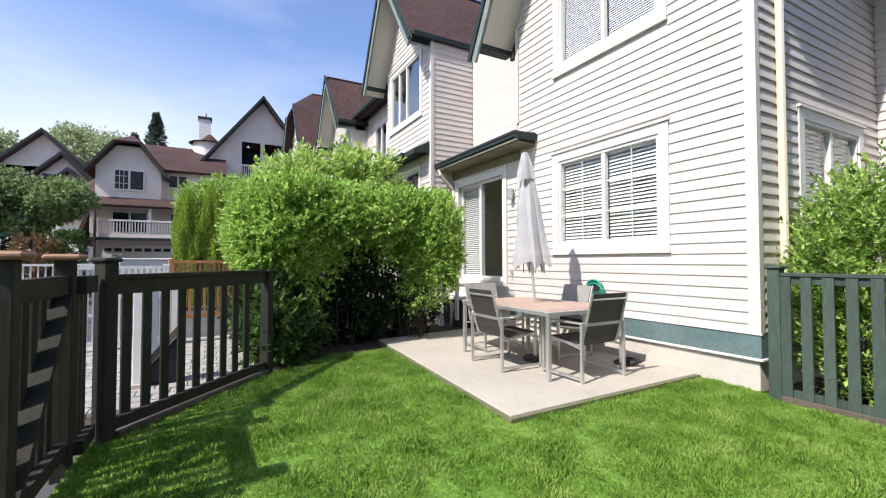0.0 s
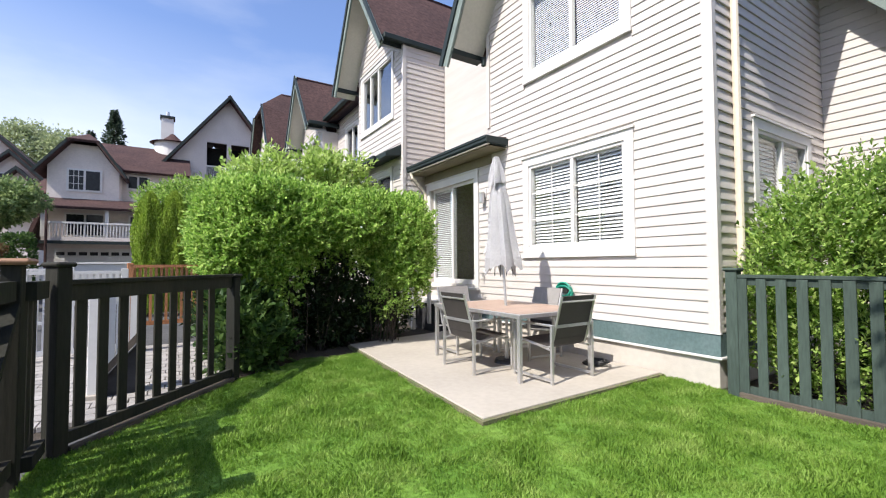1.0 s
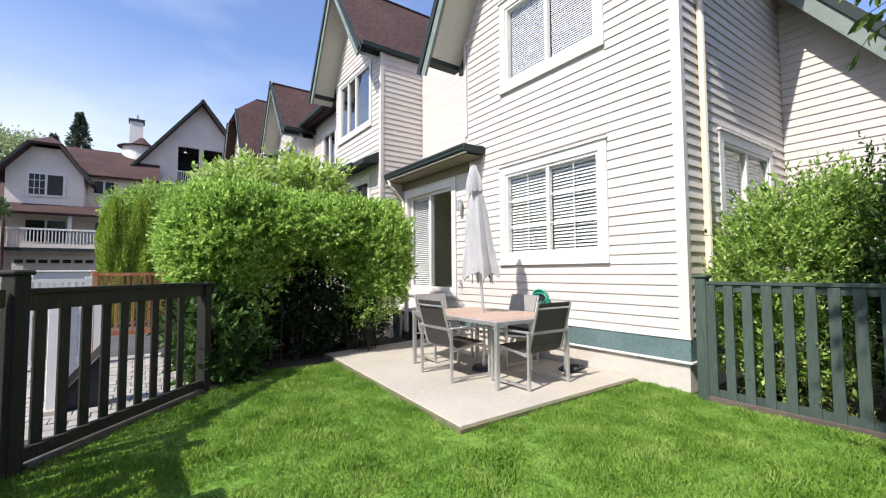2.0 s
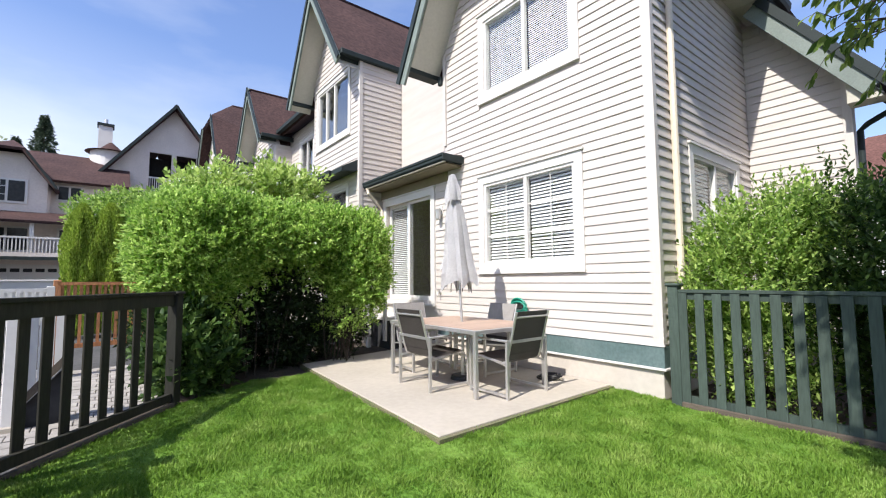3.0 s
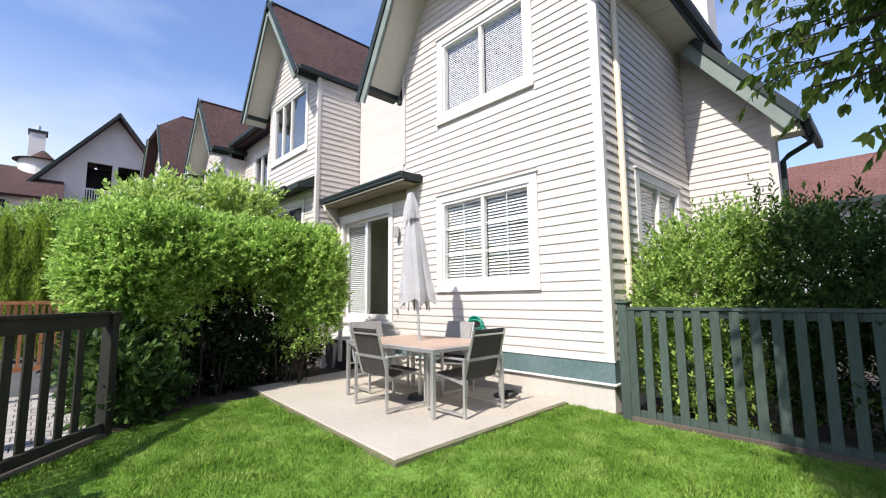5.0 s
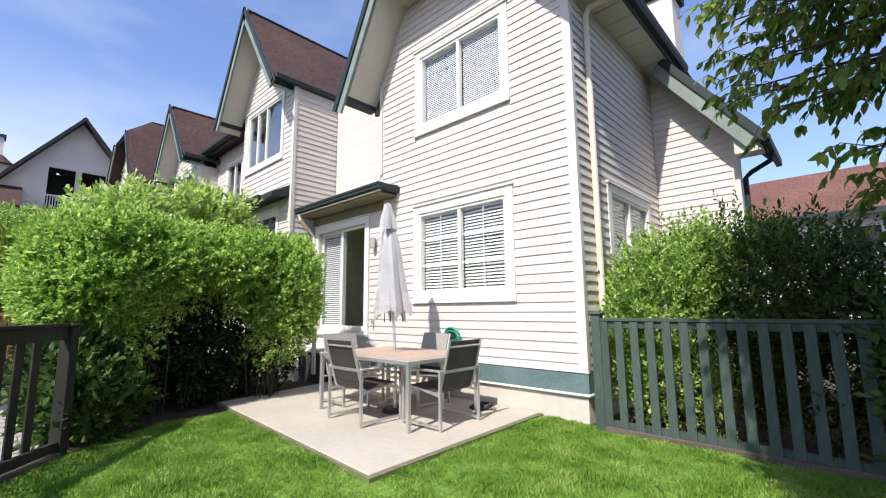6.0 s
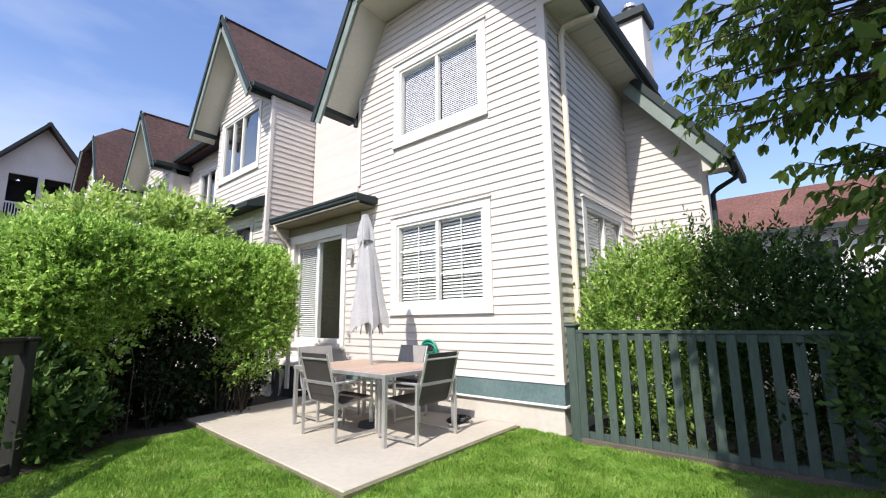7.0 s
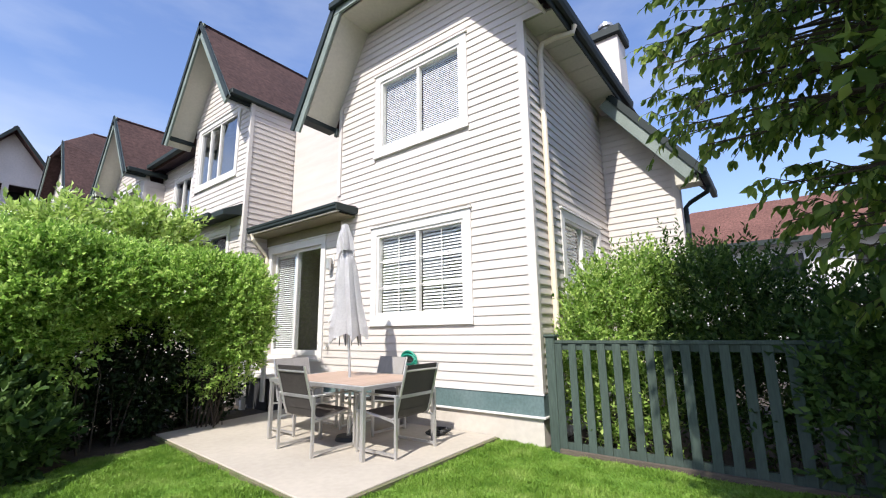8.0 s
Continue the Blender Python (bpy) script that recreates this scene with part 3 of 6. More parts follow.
def window(name, label, origin, u, n, w, h, mull=(0.5,), trim=0.13, sill=True, slats=0, gap=0.0, slat_tilt=25, bars=(), hbars=(), material_glass="glass", group=""):
    """A window whose lower corner is at origin: casing, sash, panes and, if it has them, a blind with its slats."""
    o, u, n = Vector(origin), Vector(u), Vector(n)
    z = Vector((0, 0, 1))
    e = empty(name, o, label, "window", group, "structure")

    def bxu(nm, s0, s1, h0, h1, d0, d1, m, par=e):
        bm = prism(bmesh.new(), [u * s + n * d0 + z * k for s, k in ((s0, h0), (s1, h0), (s1, h1), (s0, h1))], n * (d1 - d0))
        return part(nm, bm, m, par)
    wt = M["white"]
    bxu("casing", -trim, 0, -trim, h + trim, 0, 0.035, wt)
    bxu("casing", w, w + trim, -trim, h + trim, 0, 0.035, wt)
    bxu("casing", 0, w, h, h + trim, 0, 0.035, wt)
    bxu("casing", 0, w, -trim, 0, 0, 0.035, wt)
    bxu("drip_cap", -trim - 0.02, w + trim + 0.02, h + trim, h + trim + 0.03, 0, 0.06, wt)
    if sill:
        bxu("sill", -trim - 0.01, w + trim + 0.01, -trim - 0.035, -trim, 0, 0.055, wt)
    f = 0.045
    bm = bmesh.new()
    for s0, s1, h0, h1 in ((0, f, 0, h), (w - f, w, 0, h), (f, w - f, 0, f), (f, w - f, h - f, h)):
        prism(bm, [u * s + n * -0.07 + z * k for s, k in ((s0, h0), (s1, h0), (s1, h1), (s0, h1))], n * 0.085)
    frame_ob = part("window_frame", bm, wt, e)
    edges = [f] + [m * w for m in mull] + [w - f]
    for m in mull:
        bxu("mullion", m * w - 0.03, m * w + 0.03, f, h - f, -0.06, 0.008, wt)
    for a, b in zip(edges, edges[1:]):
        a, b = a + (0.03 if a != f else 0), b - (0.03 if b != w - f else 0)
        g = bxu("pane", a, b, f, h - f, -0.035, -0.029, M[material_glass])
        g.visible_shadow = False
        for k in bars:
            bxu("glazing_bar", a + (b - a) * k - 0.007, a + (b - a) * k + 0.007, f, h - f, -0.028, -0.018, wt)
        for k in hbars:
            bxu("glazing_bar", a, b, h * k - 0.009, h * k + 0.009, -0.028, -0.019, wt)
        if slats:
            bl = part("blind", prism(bmesh.new(), [u * s + n * -0.105 + z * k for s, k in ((a, h - f - 0.03), (b, h - f - 0.03), (b, h - f), (a, h - f))], n * 0.03), wt, e, "white venetian blind, lowered")
            t = radians(slat_tilt)
            pitch = (h - 2 * f - 0.04) / slats
            dv, hv = math.cos(t) * pitch * (0.5 + gap), math.sin(t) * pitch * (0.5 + gap)
            q = [u * s + n * (-0.09 + sg * dv * 0.6) + z * (-sg * hv) for s, sg in ((a + .006, -1), (b - .006, -1), (b - .006, 1), (a + .006, 1))]
            me = bpy.data.meshes.new("slat")
            vs = q + [x + z * 0.003 for x in q]
            me.from_pydata(vs, [], [(0, 1, 2, 3), (7, 6, 5, 4), (0, 4, 5, 1), (1, 5, 6, 2), (2, 6, 7, 3), (3, 7, 4, 0)])
            me.materials.append(M["blind"])
            for i in range(slats):
                sl = new("slat", me)
                sl.parent = bl
                sl.location = (0, 0, f + 0.012 + pitch * i)
    return e


# ---------------------------------------------------------------- ground
g = bmesh.new()
bx(g, (-300, -300, -0.30), (300, 300, -0.06))
tagged(link("ground", g, M["asphalt"]), "grey asphalt ground running out to the distance", "ground", kind="structure")

XF, YC, YL = 5.0, 2.37, 6.32        # front wall, its near corner, its far corner
LAWN = [(-0.79, -6), (-0.79, 4.0), (0.70, 5.72), (1.6, 6.3), (2.4, 6.3), (2.25, 2.96), (4.99, 3.03), (4.99, 2.3), (4.86, 2.2), (4.86, -6)]
tagged(link("lawn", P([(x, y, -0.06) for x, y in LAWN], (0, 0, 0.06)), M["lawn"]), "bright green mown lawn of the small back yard", "lawn", kind="structure")
tagged(link("flower_bed", P([(-0.6, 4.2, -0.06), (0.7, 5.74, -0.06), (1.6, 6.32, -0.06), (2.42, 6.32, -0.06), (2.46, 6.86, -0.06), (4.98, 7.28, -0.06), (4.98, 8.7, -0.06), (0.9, 10, -0.06), (0.2, 6.6, -0.06)], (0, 0, 0.05)), M["soil"]),
       "dark bare soil under the clipped hedge", "soil", kind="structure")
tagged(link("side_bed", P([(5.02, -8, -0.06), (5.02, 2.36, -0.06), (8.2, 2.36, -0.06), (8.2, 1.0, -0.06), (14, 1.0, -0.06), (14, -8, -0.06)], (0, 0, 0.05)), M["soil"]),
       "dark soil under the shrubs beside the house", "soil", kind="structure")
pt = P([(2.25, 2.95, -0.1), (4.98, 3.03, -0.1), (4.98, 7.25, -0.1), (2.5, 6.85, -0.1)], (0, 0, 0.15))
bmesh.ops.bevel(pt, geom=[e for e in pt.edges if all(v.co.z > 0 for v in e.verts)], offset=0.006, segments=1, affect="EDGES")
tagged(link("patio_seam", P([(2.215, 2.905, -0.05), (4.985, 2.985, -0.05), (4.985, 7.27, -0.05), (2.47, 6.88, -0.05)], (0, 0, 0.086)), M["dirt"]), "brown earth seam with moss along the patio edge", "soil", kind="structure")
tagged(link("patio", pt, M["concrete"]), "pale smooth concrete patio slab beside the house", "patio", kind="structure")

# ---------------------------------------------------------------- the end townhouse
house = empty("townhouse", (0, 0, 0), "cream lap-sided two-storey end townhouse with dark green trim", "house")
Y, X, Z = Vector((0, 1, 0)), Vector((1, 0, 0)), Vector((0, 0, 1))
WIN1 = (3.45, 5.24, 1.62, 2.97)     # lower window: y0, y1, z0, z1
WIN2 = (3.45, 5.20, 4.53, 5.82)     # upper window
DOOR = (6.76, 8.46, 0.96, 3.04)     # sliding door


def y_far(z):
    return YL if z < 5.7 else YL + 0.06 - (z - 5.7) * 0.54


def y_near(z):
    return YC if z < 5.68 else 2.0 + (z - 5.68) * 0.74


wall("front_wall", house, (XF, 0, 0), Y, -X, 0.0, 3.75, lambda z: YC, lambda z: 8.68, [WIN1, DOOR], M["foundation"])
wall("upper_front_wall", house, (XF, 0, 0), Y, -X, 3.754, 7.0, y_near, y_far, [WIN2], M["siding"])
wall("side_wall", house, (0, YC + 0.002, 0), X, -Y, 0.0, 5.66, lambda z: XF + 0.144, lambda z: 8.2, [(6.0, 7.53, 1.85, 2.99)], M["siding"])
part("recess_wall", B((5.53, YL - 0.1, 3.754), (5.67, 8.68, 6.4)), M["siding"], house)
part("upper_return_wall", B((XF + 0.145, YL - 0.14, 3.76), (5.52, YL, 6.4)), M["siding"], house)
part("rear_wall", B((11.9, 2.5, 0), (12.0, 8.7, 6.5)), M["siding"], house)
part("party_wall", B((5.7, 8.5, 0), (11.9, 8.66, 6.5)), M["room"], house)
part("room_floor", B((5.15, 2.53, 0.80), (11.9, 8.48, 0.92)), M["room"], house)
part("middle_floor", B((5.15, 2.53, 3.46), (11.9, 8.48, 3.70)), M["room"], house)
part("room_partition", B((7.6, 2.53, 0.93), (7.7, 8.48, 3.45)), M["room"], house)
part("kitchen_counter", B((7.0, 5.2, 0.93), (7.59, 8.4, 1.83), 0.02), M["white"], house)

siding(house, (XF, 0, 0), Y, -X, 0.607, 3.6856, lambda z: cut(YC + 0.09, 8.66, [(3.32, 5.37, 1.44, 3.13), (6.62, 8.60, 0.9, 3.2)], z), M["siding"])
siding(house, (XF, 0, 0), Y, -X, 3.6757, 6.98, lambda z: cut(max(y_near(z), YC + 0.09) if z < 5.68 else y_near(z), y_far(z) - (0.08 if z < 5.66 else 0.0), [(3.32, 5.33, 4.36, 5.98)], z), M["siding"])
siding(house, (0, YC, 0), X, -Y, 0.605, 5.68, lambda z: cut(XF + 0.05, 8.2, [(5.87, 7.66, 1.75, 3.14)], z), M["siding"], proud=0.026)
siding(house, (5.53, 0, 0), Y, -X, 3.9, 5.9, lambda z: [(YL, 8.68)], M["siding"], proud=0.004)
# corner boards, skirting band and foundation ledge
part("corner_board", B((XF - 0.028, YC - 0.028, 0.607), (XF + 0.0, YC + 0.09, 5.68)), M["corner"], house, "cream corner board")
part("corner_board", B((XF, YC - 0.028, 0.607), (XF + 0.05, YC, 5.68)), M["corner"], house, "cream corner board")
part("corner_board", B((XF - 0.03, YL - 0.06, 3.9), (XF, YL + 0.02, 5.70)), M["corner"], house, "cream corner board")
part("green_band", B((XF - 0.022, YC - 0.025, 0.345), (XF - 0.002, 6.55, 0.585)), M["band"], house, "teal green painted skirting board")
part("green_band", B((XF - 0.002, YC - 0.025, 0.345), (8.2, YC - 0.003, 0.585)), M["band"], house)
part("starter_strip", B((XF - 0.035, YC - 0.035, 0.586), (XF, 6.55, 0.606)), M["white"], house)
part("ledge", B((XF - 0.045, YC - 0.045, 0.318), (XF, 6.55, 0.344), 0.004), M["white"], house, "white drip ledge over the foundation")
part("ledge", B((XF + 0.001, YC - 0.045, 0.318), (8.2, YC, 0.344), 0.004), M["white"], house)
part("foundation_side", B((XF + 0.005, YC + 0.015, -0.1), (8.2, YC + 0.12, 0.316)), M["foundation"], house)

window("window_1", "white two-pane window with lowered venetian blinds beside the patio", (XF, WIN1[0], WIN1[2]), Y, -X, WIN1[1] - WIN1[0], WIN1[3] - WIN1[2], slats=25, gap=0.06, slat_tilt=38, bars=(0.48,), hbars=(0.34, 0.66))
window("window_2", "white upstairs two-pane window with closed blinds", (XF, WIN2[0], WIN2[2]), Y, -X, WIN2[1] - WIN2[0], WIN2[3] - WIN2[2], slats=34, gap=0.03, slat_tilt=48)
window("window_3", "white side window half hidden by the shrubs", (6.0, YC, 1.85), X, -Y, 1.53, 1.14, slats=20, gap=0.05, slat_tilt=55, trim=0.12)

# sliding patio door
door = empty("door_1", (XF, DOOR[0], DOOR[2]), "white sliding patio door, one leaf with a blind", "door", kind="structure")
dw, dh = DOOR[1] - DOOR[0], DOOR[3] - DOOR[2]


def door_piece(nm, y0, y1, z0, z1, x0, x1, m, par=door):
    return part(nm, B((x0, y0, z0), (x1, y1, z1)), m, par)


for y0, y1, z0, z1 in ((-0.13, 0, -0.06, dh + 0.14), (dw, dw + 0.13, -0.06, dh + 0.14), (0, dw, dh, dh + 0.14)):
    door_piece("casing", y0, y1, z0, z1, -0.035, 0.0, M["white"])
door_piece("threshold", -0.13, dw + 0.13, -0.10, -0.06, -0.08, 0.0, M["white"])
door_piece("head_cap", -0.15, dw + 0.15, dh + 0.14, dh + 0.165, -0.06, 0.0, M["white"])
for k, (a, b, xo) in enumerate(((0.0, dw / 2 + 0.03, 0.03), (dw / 2 - 0.03, dw, 0.075))):
    lm = bmesh.new()
    for y0, y1, z0, z1 in ((a, a + 0.06, 0, dh), (b - 0.06, b, 0, dh), (a + 0.06, b - 0.06, 0, 0.09), (a + 0.06, b - 0.06, dh - 0.06, dh)):
        bx(lm, (xo, y0, z0), (xo + 0.04, y1, z1))
    leaf = part("door_leaf", lm, M["white"], door)
    pane = part("pane", B((xo + 0.015, a + 0.06, 0.09), (xo + 0.022, b - 0.06, dh - 0.06)), M["glass"], leaf)
    pane.visible_shadow = False
    if k == 0:
        part("handle", B((xo - 0.035, a + 0.012, 0.98), (xo, a + 0.045, 1.20), 0.008), M["white"], leaf, "white pull handle")
blind = part("blind", B((0.125, dw / 2, dh - 0.10), (0.155, dw - 0.05, dh - 0.06)), M["white"], door, "white venetian blind, lowered")
me = bpy.data.meshes.new("slat")
t = radians(30)
q = [Vector((0.145 + s * 0.016, y, s * 0.012)) for y, s in ((dw / 2 + 0.01, -1), (dw - 0.06, -1), (dw - 0.06, 1), (dw / 2 + 0.01, 1))]
me.from_pydata(q + [v + Vector((0, 0, 0.003)) for v in q], [], [(0, 1, 2, 3), (7, 6, 5, 4), (0, 4, 5, 1), (1, 5, 6, 2), (2, 6, 7, 3), (3, 7, 4, 0)])
me.materials.append(M["blind"])
for i in range(44):
    sl = new("slat", me)
    sl.parent, sl.location = blind, (0, 0, 0.10 + i * 0.0425)

# canopy over the door
canopy = empty("door_canopy", (4.56, 5.8, 3.44), "shallow roof over the patio door with a dark green gutter", "canopy")
part("canopy_roof", P([(-0.0, 0.0, 0.08), (0.0, 2.9, 0.08), (0.44, 2.9, 0.13), (0.44, 0.0, 0.13)], (0, 0, 0.04)), M["shingle"], canopy)
part("canopy_end", P([(0.03, 0.0, 0.0), (0.43, 0.0, 0.0), (0.43, 0.0, 0.13), (0.03, 0.0, 0.08)], (0, 0.03, 0)), M["dark"], canopy)
part("canopy_back_roof", P([(0.44, 0.53, 0.17), (0.44, 2.87, 0.17), (0.97, 2.87, 0.36), (0.97, 0.53, 0.36)], (0, 0, 0.04)), M["shingle"], canopy)
# soffit given the olive tone in place of deep shade
part("canopy_soffit", B((0.03, 0.03, -0.04), (0.43, 2.9, -0.015)), M["olive"], canopy, "soffit coloured olive for the shade below the canopy")
gt = bmesh.new()
prism(gt, [(-0.07, -0.03, 0.13), (-0.07, -0.03, 0.09), (-0.055, -0.03, 0.07), (-0.055, -0.03, 0.03), (-0.03, -0.03, 0.0), (0.028, -0.03, 0.0), (0.028, -0.03, 0.13)], (0, 2.93, 0))
part("gutter", gt, M["dark"], canopy, "dark green gutter")
part("gutter_end", B((-0.07, -0.055, 0.0), (0.43, -0.032, 0.13), 0.01), M["dark"], canopy)
# added board: its colour stands for the canopy's shadow on the siding
part("frieze_board", B((0.405, 0.42, -0.225), (0.436, 2.88, -0.045)), M["olive"], canopy, "added olive board standing for canopy shade over the door")
part("drip_edge", B((-0.02, -0.03, -0.016), (0.03, 2.9, -0.004)), M["soffit"], canopy)
pipe = tube(bmesh.new(), [(0.0, 2.80, 0.0), (0.02, 2.78, -0.12), (0.30, 2.80, -0.36), (0.38, 2.80, -0.46), (0.39, 2.80, -1.4), (0.39, 2.80, -3.4)], 0.035, 8)
part("downpipe", pipe, M["pipe"], canopy, "cream downpipe")

# main roof: steep rakes, the gable clipped flat at its head
XR = 4.32
L0, L1, R1, R0 = (6.72, 5.42), (5.74, 7.22), (2.96, 7.22), (1.86, 5.88)
RX, RZ = 6.2, 9.6
roof_parts = {
    "roof_slope_far": [(XR, *L0), (XR, *L1), (RX, 4.35, RZ), (12.2, 4.35, RZ), (12.2, *L0)],
    "roof_slope_near": [(XR, *R0), (12.2, *R0), (12.2, 4.35, RZ), (RX, 4.35, RZ), (XR, *R1)],
    "roof_clip": [(XR, *L1), (XR, *R1), (RX, 4.35, RZ)]}
for nm, pts in roof_parts.items():
    part(nm, slab(pts, 0.14), M["shingle"], house)


part("soffit", P([(XR + 0.03, 6.555, 5.30), (XR + 0.03, 5.60, 7.045), (5.02, 5.60, 7.045), (5.02, 6.555, 5.30)], (0, -0.02, -0.012)), M["soffit"], house, "pale sloping soffit")
part("soffit", P([(XR + 0.03, 1.98, 5.62), (XR + 0.03, 3.0, 7.05), (5.02, 3.02, 7.05), (5.02, 2.0, 5.62)], (0, 0.02, -0.012)), M["soffit"], house)
part("soffit", B((XR + 0.03, 3.0, 7.02), (5.02, 5.68, 7.045)), M["soffit"], house)


def rake(parent, x, a, b, deep, m, thick=0.045, tail=0.0, lift=0.0):
    """A board along the roof edge from a up to b (y, z), hanging down by its depth."""
    d = Vector((b[0] - a[0], b[1] - a[1])).normalized()
    s = Vector((d.y, -d.x))
    if s.y > 0:
        s = -s
    a2 = Vector(a) - d * tail
    up = s * -lift
    pts = [(x, *(a2 + up)), (x, *(Vector(b) + up)), (x, *(Vector(b) + s * deep)), (x, *(a2 + s * deep))]
    return part("rake_board", P(pts, (-thick, 0, 0)), m, parent)


for a, b in ((L0, L1), (R0, R1)):
    rake(house, XR + 0.01, a, b, 0.24, M["rake"], tail=0.30 if a is L0 else 0.0)
    rake(house, XR - 0.036, a, b, 0.09, M["dark"], thick=0.03, tail=0.32 if a is L0 else 0.02, lift=0.03)
part("clip_fascia", B((XR - 0.04, 2.96, 7.03), (XR + 0.005, 5.74, 7.25)), M["rake"], house)
part("clip_gutter", B((XR - 0.12, 2.9, 7.14), (XR - 0.042, 5.8, 7.27), 0.015), M["dark"], house, "dark green gutter")
part("eave_board", B((XR + 0.012, 6.50, 5.26), (5.02, 6.70, 5.36)), M["dark"], house)
part("corbel", B((XF - 0.10, YL + 0.01, 5.1), (XF - 0.032, YL + 0.09, 5.27), 0.01), M["dark"], house)

# near eave along the side wall, with its gutter
part("eave_soffit", B((XF + 0.025, 1.93, 5.665), (8.72, YC + 0.0, 5.69)), M["soffit"], house, "pale flat soffit")
for k in range(9):
    part("soffit_groove", B((XF + 0.4 + k * 0.4, 1.95, 5.656), (XF + 0.412 + k * 0.4, YC - 0.01, 5.664)), M["soffit"], house)
part("eave_fascia", B((XF - 0.6, 1.90, 5.66), (8.72, 1.928, 5.86)), M["dark"], house)
gm = bmesh.new()
prism(gm, [(XF - 0.62, 1.895, 5.86), (XF - 0.62, 1.895, 5.74), (XF - 0.62, 1.83, 5.74), (XF - 0.62, 1.80, 5.79), (XF - 0.62, 1.79, 5.87), (XF - 0.62, 1.82, 5.87)], (4.35, 0, 0))
part("eave_gutter", gm, M["dark"], house, "dark green gutter")
dp = tube(bmesh.new(), [(XF + 0.62, 1.84, 5.74), (XF + 0.62, 1.87, 5.63), (XF + 0.52, 2.12, 5.60), (XF + 0.45, 2.28, 5.53), (XF + 0.43, 2.315, 5.40), (XF + 0.43, 2.315, 4.5), (XF + 0.43, 2.315, 0.4)], 0.042, 8)
part("downpipe", dp, M["pipe"], house, "cream downpipe")

# rear wing with its lower roof
XB = 8.2
part("wing_wall", P([(XB, YC, 0), (XB, 1.12, 0), (XB, 1.12, 4.20), (XB, 1.9, 5.25), (XB, YC, 5.50)], (0.35, 0, 0)), M["siding"], house)
siding(house, (XB, 0, 0), Y, -X, 0.605, 5.50, lambda z: [(1.2 if z < 4.15 else min(2.3, 1.2 + (z - 4.15) * 0.75), YC - 0.02)], M["siding"])
part("corner_board", B((XB - 0.03, 1.10, 0.6), (XB, 1.2, 4.24)), M["corner"], house)
part("wing_roof", slab([(7.85, 0.68, 3.95), (7.85, 2.0, 5.72), (9.35, 2.0, 5.72), (9.35, 0.68, 3.95)], 0.12), M["shingle"], house)
rake(house, 7.86, (0.70, 3.94), (2.0, 5.68), 0.28, M["rake"])
part("soffit_return", P([(7.88, 0.74, 3.72), (7.88, 1.10, 3.72), (7.88, 1.10, 4.20)], (0.31, 0, 0)), M["soffit"], house, "pale boxed soffit return")
rake(house, 7.815, (0.68, 3.91), (2.0, 5.68), 0.09, M["dark"], thick=0.03, tail=0.06, lift=0.03)
part("wing_soffit", P([(7.87, 0.74, 3.76), (7.87, 1.9, 5.31), (8.2, 1.9, 5.31), (8.2, 0.74, 3.76)], (0, 0.0, -0.015)), M["soffit"], house)
part("wing_gutter", B((7.86, 0.63, 3.76), (9.3, 0.72, 3.90), 0.015), M["dark"], house, "dark green gutter")
wp = tube(bmesh.new(), [(8.4, 0.68, 3.76), (8.4, 0.71, 3.66), (8.4, 0.98, 3.52), (8.4, 1.06, 3.44), (8.4, 1.07, 0.3)], 0.04, 8)
part("downpipe", wp, M["dark"], house)
part("chimney", B((10.4, 2.35, 5.8), (11.1, 3.05, 8.7)), M["siding"], house, "cream boxed chimney")
part("chimney_cap", B((10.3, 2.25, 8.7), (11.2, 3.15, 8.95), 0.03), M["dark"], house)
part("flue", tube(bmesh.new(), [(10.75, 2.7, 8.95), (10.75, 2.7, 9.2)], 0.13, 14), M["alu"], house)
part("flue_cap", tube(bmesh.new(), [(10.75, 2.7, 9.22), (10.75, 2.7, 9.30)], 0.19, 14), M["alu"], house)


